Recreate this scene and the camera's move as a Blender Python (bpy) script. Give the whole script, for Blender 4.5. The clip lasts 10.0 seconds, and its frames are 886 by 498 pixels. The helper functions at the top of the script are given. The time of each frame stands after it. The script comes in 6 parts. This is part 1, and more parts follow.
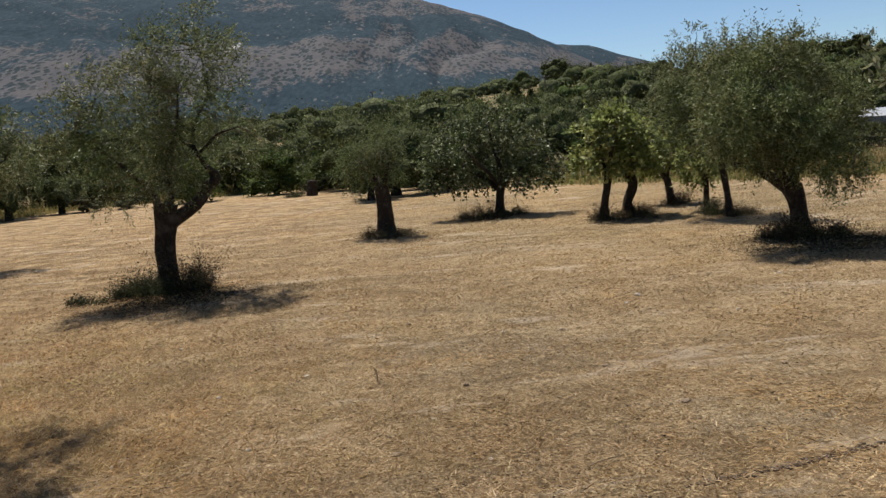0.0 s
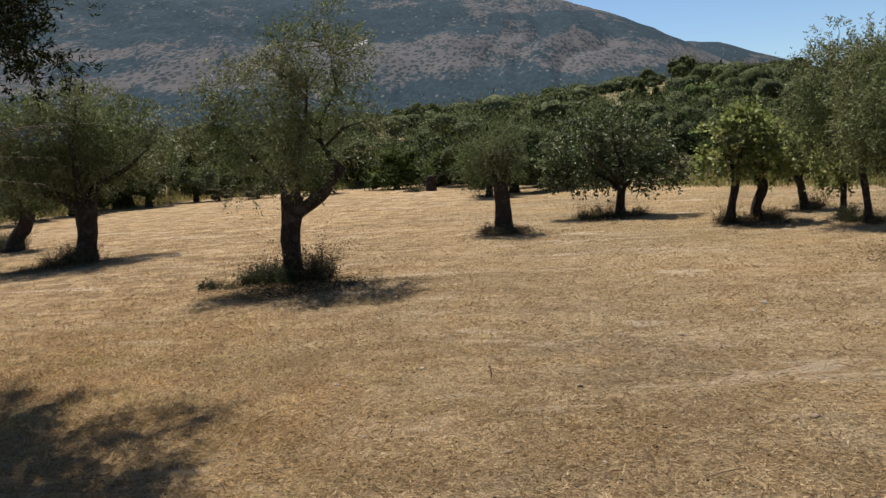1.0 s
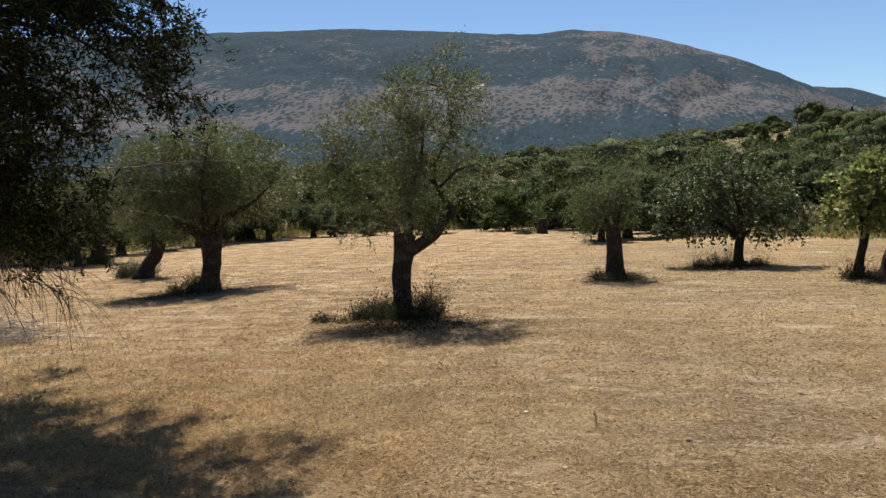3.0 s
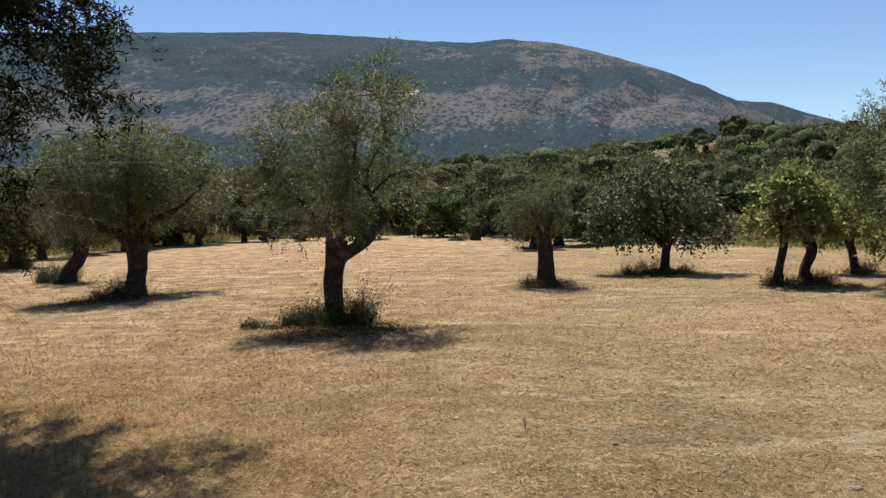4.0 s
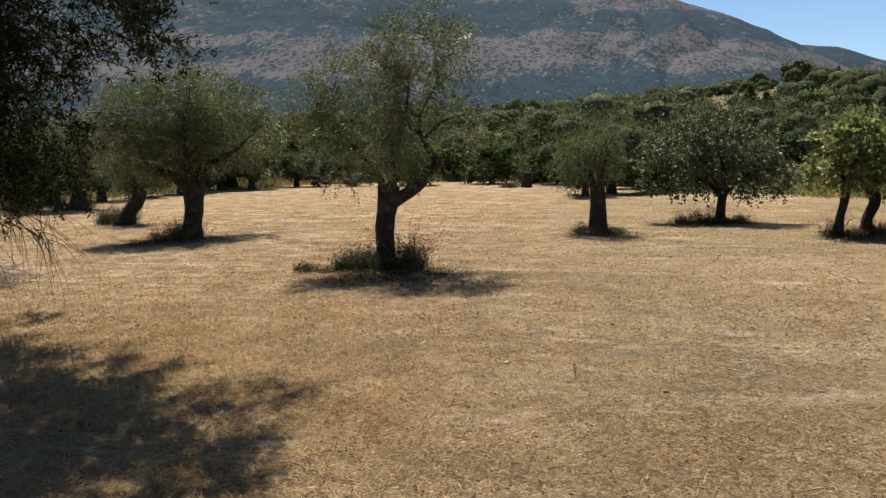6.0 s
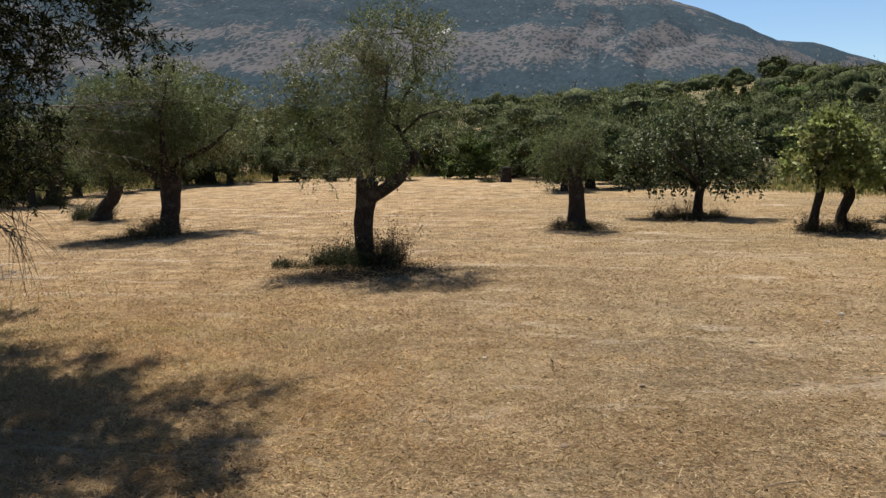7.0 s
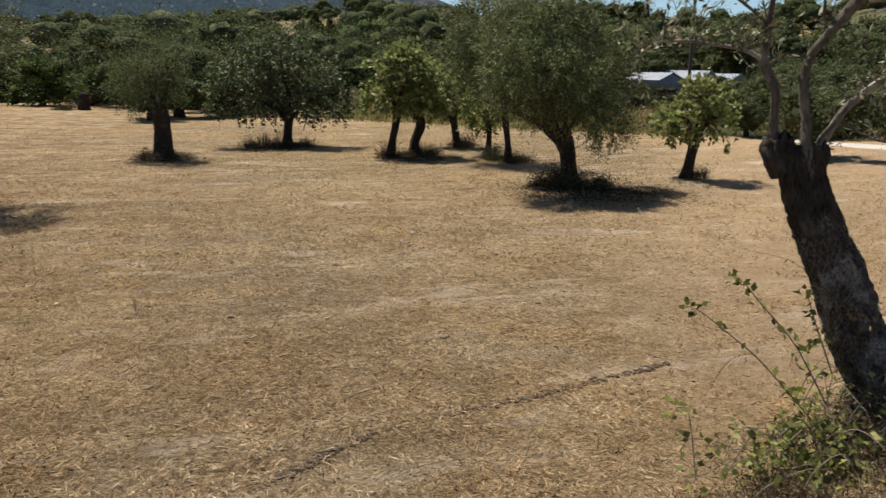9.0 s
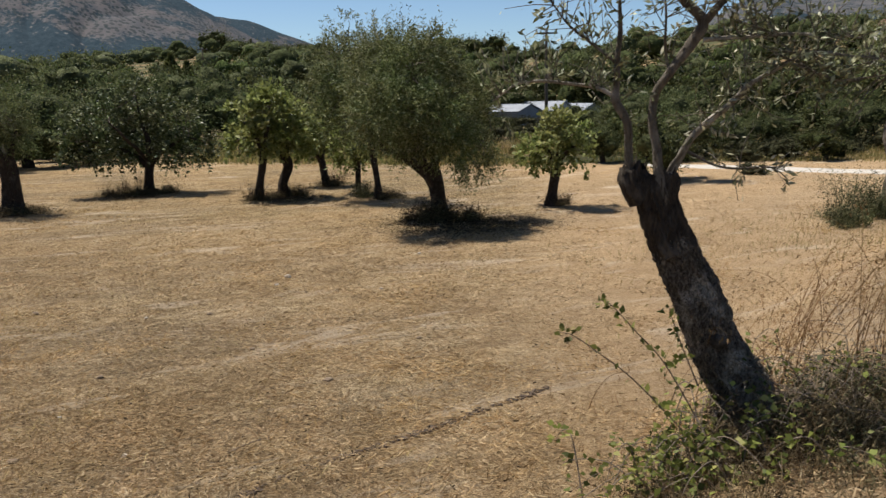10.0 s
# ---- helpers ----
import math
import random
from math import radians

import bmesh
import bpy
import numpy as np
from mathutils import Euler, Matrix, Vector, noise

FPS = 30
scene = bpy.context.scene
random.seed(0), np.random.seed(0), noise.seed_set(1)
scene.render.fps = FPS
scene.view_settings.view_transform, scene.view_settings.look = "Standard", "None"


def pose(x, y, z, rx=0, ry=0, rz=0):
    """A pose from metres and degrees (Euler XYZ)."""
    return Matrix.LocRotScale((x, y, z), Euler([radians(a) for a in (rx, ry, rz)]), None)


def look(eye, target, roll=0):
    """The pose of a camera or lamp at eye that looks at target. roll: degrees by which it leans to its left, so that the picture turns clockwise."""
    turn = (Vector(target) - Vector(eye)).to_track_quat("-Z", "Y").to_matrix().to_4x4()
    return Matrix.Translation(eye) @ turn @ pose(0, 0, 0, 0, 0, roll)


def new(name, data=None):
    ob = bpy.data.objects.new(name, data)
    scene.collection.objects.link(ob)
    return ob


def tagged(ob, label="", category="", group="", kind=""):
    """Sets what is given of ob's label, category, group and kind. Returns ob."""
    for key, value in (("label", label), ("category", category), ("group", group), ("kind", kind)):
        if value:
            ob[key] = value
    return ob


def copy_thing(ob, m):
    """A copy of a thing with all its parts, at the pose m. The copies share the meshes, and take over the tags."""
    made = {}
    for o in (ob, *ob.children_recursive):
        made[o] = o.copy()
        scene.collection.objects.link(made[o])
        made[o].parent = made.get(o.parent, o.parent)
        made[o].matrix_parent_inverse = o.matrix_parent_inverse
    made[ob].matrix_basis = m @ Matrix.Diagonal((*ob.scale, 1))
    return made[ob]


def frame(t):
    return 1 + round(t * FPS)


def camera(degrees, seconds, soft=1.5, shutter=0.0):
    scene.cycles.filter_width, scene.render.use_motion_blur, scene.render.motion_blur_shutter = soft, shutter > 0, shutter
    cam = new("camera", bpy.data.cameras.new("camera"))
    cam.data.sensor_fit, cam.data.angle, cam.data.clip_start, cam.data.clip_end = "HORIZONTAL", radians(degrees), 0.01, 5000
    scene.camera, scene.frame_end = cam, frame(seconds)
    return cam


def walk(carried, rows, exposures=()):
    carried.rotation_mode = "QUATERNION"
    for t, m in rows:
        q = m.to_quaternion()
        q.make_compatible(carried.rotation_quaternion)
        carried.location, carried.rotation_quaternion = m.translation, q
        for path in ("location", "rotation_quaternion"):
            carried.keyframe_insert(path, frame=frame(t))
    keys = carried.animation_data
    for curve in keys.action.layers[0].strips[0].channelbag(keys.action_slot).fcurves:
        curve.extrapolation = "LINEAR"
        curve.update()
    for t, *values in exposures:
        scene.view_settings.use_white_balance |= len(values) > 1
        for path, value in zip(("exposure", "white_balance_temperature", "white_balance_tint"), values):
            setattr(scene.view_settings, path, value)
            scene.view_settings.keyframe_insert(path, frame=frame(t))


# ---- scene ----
cam = camera(56.51, 10.0, soft=1.4, shutter=0.1)
# seconds, eye, and the three turns of the pose
PATH = [
    (0.0, -0.000, 0.000, 2.200, 82.47, 4.96, -0.65),
    (0.5, -0.003, 0.009, 2.194, 82.34, 4.48, 4.51),
    (1.0, -0.024, -0.008, 2.201, 82.90, 4.00, 7.59),
    (1.5, -0.045, -0.040, 2.201, 83.79, 3.63, 13.00),
    (2.0, -0.040, -0.034, 2.211, 85.33, 3.21, 16.97),
    (2.5, -0.009, -0.058, 2.213, 86.29, 2.97, 16.50),
    (2.7, -0.009, -0.079, 2.219, 86.25, 2.81, 16.25),
    (3.8, 0.025, -0.079, 2.216, 86.36, 2.05, 11.61),
    (4.0, 0.017, -0.057, 2.209, 86.46, 1.88, 10.82),
    (4.5, 0.013, -0.061, 2.205, 86.56, 1.20, 9.62),
    (5.0, -0.009, -0.082, 2.203, 86.08, 1.00, 10.49),
    (5.5, -0.004, -0.083, 2.191, 84.24, 1.44, 14.30),
    (5.7, -0.010, -0.086, 2.195, 83.45, 1.39, 14.64),
    (6.8, 0.009, -0.061, 2.199, 82.48, 1.51, 12.93),
    (7.0, 0.014, -0.063, 2.206, 82.46, 1.44, 12.94),
    (7.5, 0.032, -0.054, 2.218, 82.92, 1.08, 10.41),
    (8.0, 0.037, -0.040, 2.219, 82.49, 1.05, 7.67),
    (8.2, 0.055, -0.063, 2.210, 81.47, 0.98, 5.87),
    (8.5, 0.118, -0.008, 2.190, 79.45, 0.43, -0.44),
    (8.7, 0.139, 0.021, 2.193, 78.22, -0.37, -7.06),
    (9.0, 0.166, 0.014, 2.184, 77.43, -0.54, -14.36),
    (9.2, 0.188, -0.028, 2.241, 78.10, -0.71, -18.80),
    (9.5, 0.207, -0.027, 2.224, 80.11, -0.64, -24.36),
    (9.7, 0.173, -0.052, 2.233, 80.27, -0.08, -26.90),
    (10.0, 0.123, -0.027, 2.228, 79.77, 1.28, -23.66),
]
walk(cam, [(t, pose(x, y, z, rx, ry, rz)) for t, x, y, z, rx, ry, rz in PATH],
     [(0.0, 0.64), (1.0, 0.74), (2.2, 0.82), (4.0, 0.92), (5.5, 0.90), (7.0, 0.86), (8.2, 0.76), (9.0, 0.66), (10.0, 0.63)])

# ---- light: a high summer sun ahead and to the left, clear sky ----
SUN_EL, SUN_AZ = 61.0, -24.0
world = bpy.data.worlds.new("sky")
scene.world = world
world.use_nodes = True
sky = world.node_tree.nodes.new("ShaderNodeTexSky")
sky.sky_type, sky.sun_disc = "NISHITA", False
sky.sun_elevation, sky.sun_rotation = radians(SUN_EL), radians(SUN_AZ)
sky.air_density, sky.dust_density, sky.ozone_density = 0.85, 0.05, 5.0
back = world.node_tree.nodes["Background"]
back.inputs["Strength"].default_value = 0.064
world.node_tree.links.new(sky.outputs["Color"], back.inputs["Color"])
sun = new("sun", bpy.data.lights.new("sun", "SUN"))
sun.data.energy, sun.data.angle, sun.data.color = 5.0, radians(0.53), (1.0, 0.95, 0.87)
sun_dir = Vector((math.sin(radians(SUN_AZ)) * math.cos(radians(SUN_EL)), math.cos(radians(SUN_AZ)) * math.cos(radians(SUN_EL)), math.sin(radians(SUN_EL))))
sun.matrix_world = look(sun_dir * 50, (0, 0, 0))


# ---- materials ----
class Nodes:
    """A small wrapper to write node trees shortly."""

    def __init__(self, name):
        self.mat = bpy.data.materials.new(name)
        self.mat.use_nodes = True
        self.tree = self.mat.node_tree
        self.tree.nodes.clear()
        self.out = self.tree.nodes.new("ShaderNodeOutputMaterial")

    def add(self, kind, *links, **props):
        n = self.tree.nodes.new("ShaderNode" + kind)
        for k, v in props.items():
            if k == "values":
                for key, val in v.items():
                    n.inputs[key].default_value = val
            else:
                setattr(n, k, v)
        for key, sock in links:
            self.tree.links.new(sock, n.inputs[key])
        return n

    def where(self, scale=(1, 1, 1), turn=0.0):
        co = self.add("TexCoord")
        mp = self.add("Mapping", ("Vector", co.outputs["Object"]))
        mp.inputs["Scale"].default_value = scale
        mp.inputs["Rotation"].default_value = (0, 0, radians(turn))
        return mp.outputs["Vector"]

    def noise(self, scale, detail=4.0, rough=0.55, at=None, warp=0.0):
        at = at or self.where()
        n = self.add("TexNoise", ("Vector", at), values={"Scale": scale, "Detail": detail, "Roughness": rough, "Distortion": warp})
        return n.outputs["Fac"]

    def ramp(self, fac, stops):
        n = self.add("ValToRGB", ("Fac", fac))
        cr = n.color_ramp
        while len(cr.elements) < len(stops):
            cr.elements.new(0.5)
        for e, (p, c) in zip(cr.elements, stops):
            e.position = p
            e.color = (*c, 1) if len(c) == 3 else c
        return n.outputs["Color"]

    def step(self, fac, lo, hi):
        n = self.add("MapRange", ("Value", fac))
        n.inputs["From Min"].default_value, n.inputs["From Max"].default_value = lo, hi
        return n.outputs["Result"]

    def mix(self, fac, a, b, mode="MIX"):
        n = self.add("MixRGB", blend_type=mode)
        for key, v in (("Fac", fac), ("Color1", a), ("Color2", b)):
            if isinstance(v, (int, float)):
                n.inputs[key].default_value = v
            elif isinstance(v, tuple):
                n.inputs[key].default_value = (*v, 1)
            else:
                self.tree.links.new(v, n.inputs[key])
        return n.outputs["Color"]

    def math(self, op, a, b=0.5):
        n = self.add("Math", operation=op)
        for i, v in enumerate((a, b)):
            if isinstance(v, (int, float)):
                n.inputs[i].default_value = v
            else:
                self.tree.links.new(v, n.inputs[i])
        return n.outputs[0]

    def finish(self, color, rough=0.9, bump=None, strength=0.5, dist=0.02, spec=0.3, metal=0.0, translucent=0.0):
        b = self.add("BsdfPrincipled", values={"Specular IOR Level": spec, "Metallic": metal})
        for key, v in (("Base Color", color), ("Roughness", rough)):
            if isinstance(v, (int, float)):
                b.inputs[key].default_value = v
            elif isinstance(v, tuple):
                b.inputs[key].default_value = (*v, 1)
            else:
                self.tree.links.new(v, b.inputs[key])
        if bump is not None:
            bm_ = self.add("Bump", ("Height", bump), values={"Strength": strength, "Distance": dist})
            self.tree.links.new(bm_.outputs["Normal"], b.inputs["Normal"])
        end = b.outputs[0]
        if translucent:
            tr = self.add("BsdfTranslucent")
            if isinstance(color, tuple):
                tr.inputs["Color"].default_value = (*color, 1)
            else:
                self.tree.links.new(color, tr.inputs["Color"])
            mx = self.add("MixShader", (1, b.outputs[0]), (2, tr.outputs[0]), values={"Fac": translucent})
            end = mx.outputs[0]
        self.tree.links.new(end, self.out.inputs["Surface"])
        return self.mat


def field_pattern(m):
    """Where mowing left dark crumbled weed and thin straw: broken swaths across the field, and clumps."""
    streak = m.noise(1.0, 7, 0.74, m.where((1.1, 1.9, 1), 12), 1.2)
    swath = m.noise(1.0, 5, 0.66, m.where((0.24, 0.52, 1), 16), 1.6)
    clump = m.noise(6.5, 7, 0.78, None, 0.8)
    a = m.math("MULTIPLY", m.step(streak, 0.47, 0.62), 0.55)
    b = m.math("MULTIPLY", m.step(swath, 0.46, 0.60), 0.62)
    c = m.math("MULTIPLY", m.step(clump, 0.50, 0.58), 1.0)
    return m.math("MINIMUM", m.math("ADD", m.math("MAXIMUM", a, b), m.math("MULTIPLY", c, 0.55)), 1.0)


def leaf_material(name, stops, rough=0.5, translucent=0.3, patch=0.6, field=0.0, spec=0.15):
    m = Nodes(name)
    geo = m.add("NewGeometry")
    col = m.ramp(geo.outputs["Random Per Island"], stops)
    big = m.step(m.noise(1.6, 2.0), 0.3, 0.7)
    col = m.mix(big, m.mix(1.0, col, (patch, patch, patch * 0.9), "MULTIPLY"), col)
    if field:
        wide = m.noise(0.3, 3, 0.55, None, 0.8)
        tint = m.ramp(wide, [(0.38, (1.0, 0.90, 0.72)), (0.50, (0.95, 0.92, 0.88)), (0.62, (1.0, 1.0, 1.0))])
        col = m.mix(1.0, col, tint, "MULTIPLY")
        co = m.add("TexCoord")
        sep = m.add("SeparateXYZ", ("Vector", co.outputs["Object"]))
        west = m.step(m.math("ADD", sep.outputs["X"], m.math("MULTIPLY", m.math("SUBTRACT", wide, 0.5), 9.0)), 0.5, -5.5)
        col = m.mix(m.math("MULTIPLY", west, 0.6), col, m.mix(1.0, col, (0.86, 0.70, 0.50), "MULTIPLY"))
        col = m.mix(m.math("MULTIPLY", field_pattern(m), field), col, m.mix(1.0, col, (0.56, 0.505, 0.45), "MULTIPLY"))
    else:
        drift = m.noise(0.75, 3.0, 0.6)
        col = m.mix(m.step(drift, 0.36, 0.64), m.mix(1.0, col, (1.10, 1.0, 0.94), "MULTIPLY"), m.mix(1.0, col, (0.88, 1.0, 0.78), "MULTIPLY"))
    return m.finish(col, rough, spec=spec, translucent=translucent)


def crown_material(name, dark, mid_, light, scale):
    """Dense foliage seen from afar, light and shade of its leaf clusters painted by noise."""
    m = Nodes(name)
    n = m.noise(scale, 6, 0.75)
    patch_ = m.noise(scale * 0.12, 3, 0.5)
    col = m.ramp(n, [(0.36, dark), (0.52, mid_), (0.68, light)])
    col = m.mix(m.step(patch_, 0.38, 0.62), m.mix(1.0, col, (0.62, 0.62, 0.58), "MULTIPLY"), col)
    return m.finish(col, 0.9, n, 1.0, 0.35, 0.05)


olive_leaf = leaf_material("olive_leaf", [(0.0, (0.055, 0.068, 0.026)), (0.45, (0.13, 0.148, 0.064)), (0.8, (0.225, 0.242, 0.125)), (1.0, (0.38, 0.39, 0.26))], 0.55, 0.26, 0.66, 0.0, 0.12)
silver_leaf = leaf_material("silver_olive_leaf", [(0.0, (0.07, 0.076, 0.042)), (0.4, (0.16, 0.168, 0.10)), (0.75, (0.30, 0.30, 0.205)), (1.0, (0.56, 0.55, 0.44))], 0.45, 0.22, 0.8, 0.0, 0.2)
olive_far = leaf_material("olive_leaf_pale", [(0.0, (0.055, 0.07, 0.03)), (0.6, (0.12, 0.14, 0.064)), (1.0, (0.22, 0.24, 0.13))], 0.6, 0.32, 0.6, 0.0, 0.08)
# The palest stop paints sun glints on single leaves of the fruit tree.
dark_leaf = leaf_material("dark_glossy_leaf", [(0.0, (0.04, 0.055, 0.024)), (0.55, (0.092, 0.112, 0.05)), (0.85, (0.20, 0.22, 0.125)), (1.0, (0.42, 0.44, 0.30))], 0.5, 0.28, 0.6, 0.0, 0.14)
fig_leaf = leaf_material("bright_broad_leaf", [(0.0, (0.11, 0.13, 0.042)), (0.6, (0.23, 0.26, 0.095)), (1.0, (0.40, 0.43, 0.21))], 0.5, 0.42, 0.7)
wood_leaf = leaf_material("evergreen_shrub_leaf", [(0.0, (0.032, 0.036, 0.014)), (0.6, (0.078, 0.085, 0.032)), (1.0, (0.18, 0.18, 0.078))], 0.6, 0.28, 0.62)
bright_leaf = leaf_material("green_shrub_leaf", [(0.0, (0.04, 0.06, 0.017)), (0.6, (0.085, 0.12, 0.032)), (1.0, (0.155, 0.19, 0.06))], 0.55, 0.3)
# The brightest stops paint sunlit tips among the dark conifer needles.
conifer_leaf = leaf_material("conifer_needle", [(0.0, (0.010, 0.014, 0.006)), (0.6, (0.026, 0.033, 0.012)), (0.88, (0.07, 0.08, 0.028)), (1.0, (0.16, 0.15, 0.055))], 0.75, 0.18, 0.6, 0.0, 0.08)
bramble_leaf = leaf_material("bramble_leaf", [(0.0, (0.085, 0.10, 0.035)), (0.4, (0.18, 0.21, 0.06)), (0.8, (0.34, 0.38, 0.11)), (1.0, (0.50, 0.46, 0.20))], 0.5, 0.45)
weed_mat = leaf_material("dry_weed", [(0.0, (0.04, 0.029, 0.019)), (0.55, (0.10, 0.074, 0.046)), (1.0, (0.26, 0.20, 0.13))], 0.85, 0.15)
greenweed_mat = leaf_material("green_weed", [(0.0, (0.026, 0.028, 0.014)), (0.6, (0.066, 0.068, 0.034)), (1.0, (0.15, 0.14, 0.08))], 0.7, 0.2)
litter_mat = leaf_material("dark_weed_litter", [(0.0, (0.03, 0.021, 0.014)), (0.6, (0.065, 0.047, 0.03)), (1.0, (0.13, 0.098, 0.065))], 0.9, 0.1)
straw_mat = leaf_material("straw", [(0.0, (0.28, 0.185, 0.10)), (0.4, (0.54, 0.39, 0.23)), (0.8, (0.72, 0.555, 0.355)), (1.0, (0.80, 0.67, 0.47))], 0.75, 0.25, 0.8, 0.75)
gold_straw = leaf_material("golden_dry_grass", [(0.0, (0.20, 0.11, 0.045)), (0.4, (0.42, 0.26, 0.115)), (0.8, (0.62, 0.43, 0.22)), (1.0, (0.76, 0.60, 0.36))], 0.7, 0.35, 0.62)
rust_mat = leaf_material("rusty_dead_grass", [(0.0, (0.11, 0.06, 0.03)), (0.5, (0.24, 0.135, 0.07)), (1.0, (0.42, 0.27, 0.16))], 0.85, 0.4, 0.8)
bush_mat = leaf_material("dusty_green_bush", [(0.0, (0.03, 0.034, 0.017)), (0.5, (0.085, 0.088, 0.045)), (0.85, (0.17, 0.17, 0.095)), (1.0, (0.38, 0.37, 0.26))], 0.6, 0.3, 0.65, 0.0, 0.1)
weed_straw = leaf_material("brown_crumbled_straw", [(0.0, (0.12, 0.08, 0.045)), (0.6, (0.26, 0.185, 0.11)), (1.0, (0.40, 0.30, 0.19))], 0.85, 0.15, 0.75)
oat_mat = leaf_material("brown_wild_oat", [(0.0, (0.15, 0.08, 0.04)), (0.5, (0.30, 0.18, 0.095)), (1.0, (0.52, 0.36, 0.22))], 0.8, 0.5, 0.85)
bankweed_mat = leaf_material("dead_bank_weed", [(0.0, (0.05, 0.036, 0.022)), (0.5, (0.15, 0.108, 0.066)), (1.0, (0.36, 0.28, 0.195))], 0.85, 0.3, 0.75)
tallgrass_mat = leaf_material("tall_dry_grass", [(0.0, (0.13, 0.125, 0.045)), (0.5, (0.29, 0.245, 0.105)), (1.0, (0.50, 0.39, 0.20))], 0.8, 0.4)


# Crown cores, mostly darker than their leaves to paint the shade inside.
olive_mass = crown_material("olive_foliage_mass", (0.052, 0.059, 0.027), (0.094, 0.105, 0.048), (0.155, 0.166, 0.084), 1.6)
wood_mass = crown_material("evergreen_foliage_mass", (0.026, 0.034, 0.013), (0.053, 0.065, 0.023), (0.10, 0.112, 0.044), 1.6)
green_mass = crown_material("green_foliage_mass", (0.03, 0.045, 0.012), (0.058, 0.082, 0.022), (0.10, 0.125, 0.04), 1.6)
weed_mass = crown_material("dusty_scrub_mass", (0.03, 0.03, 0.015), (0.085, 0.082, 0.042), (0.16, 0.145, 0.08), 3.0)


def bark_material(name, dark, light, lichen, grain=38, stretch=0.28):
    m = Nodes(name)
    co = m.where((1, 1, stretch))
    fine = m.noise(grain, 6, 0.68, co, 0.4)
    big = m.noise(4.5, 4, 0.6, m.where())
    col = m.ramp(fine, [(0.3, dark), (0.7, light)])
    col = m.mix(m.step(big, 0.52, 0.7), col, lichen)
    return m.finish(col, 0.95, fine, 1.0, 0.03, 0.15)


def plated_bark(name, crack, dark, light, pale):
    """Old bark broken into small upright plates, dark in the cracks, sunlit patches painted pale."""
    m = Nodes(name)
    co = m.where((1, 1, 0.42))
    bent = m.add("TexNoise", ("Vector", co), values={"Scale": 14.0, "Detail": 4.0})
    at = m.add("VectorMath", ("Vector", bent.outputs["Color"]), operation="SCALE")
    at.inputs["Scale"].default_value = 0.05
    both = m.add("VectorMath", (0, co), (1, at.outputs[0]), operation="ADD").outputs[0]
    plate = m.add("TexVoronoi", ("Vector", both), values={"Scale": 58.0}, feature="DISTANCE_TO_EDGE").outputs["Distance"]
    fine = m.noise(70, 6, 0.72, co, 0.5)
    big = m.noise(5.5, 4, 0.65)
    col = m.ramp(fine, [(0.38, dark), (0.62, light)])
    col = m.mix(m.step(big, 0.50, 0.60), col, m.mix(1.0, m.ramp(fine, [(0.34, light), (0.60, pale)]), (1, 1, 1), "MULTIPLY"))
    col = m.mix(m.math("MULTIPLY", m.step(m.math("ADD", plate, m.math("MULTIPLY", fine, 0.22)), 0.17, 0.09), 0.75), col, crack)
    hgt = m.math("ADD", m.math("MULTIPLY", m.step(plate, 0.0, 0.16), 1.2), fine)
    return m.finish(col, 0.95, hgt, 1.0, 0.035, 0.15)


bark_mat = bark_material("olive_bark", (0.012, 0.009, 0.007), (0.062, 0.048, 0.036), (0.095, 0.076, 0.058))
dead_bark = bark_material("dark_broken_wood", (0.018, 0.014, 0.011), (0.095, 0.076, 0.058), (0.15, 0.125, 0.10))
pale_bark = bark_material("old_grey_bark", (0.022, 0.018, 0.014), (0.17, 0.145, 0.118), (0.25, 0.22, 0.185))
rough_bark = plated_bark("rough_dark_bark", (0.025, 0.019, 0.014), (0.09, 0.07, 0.052), (0.36, 0.295, 0.225), (0.60, 0.53, 0.435))
branch_mat = bark_material("grey_branch_bark", (0.05, 0.04, 0.03), (0.20, 0.17, 0.132), (0.29, 0.255, 0.21))
# Lighter copy of the branch bark, for boughs that look pale in the sun.
pale_branch = bark_material("pale_sunlit_bark", (0.10, 0.085, 0.066), (0.36, 0.315, 0.25), (0.50, 0.45, 0.37), 30, 0.4)


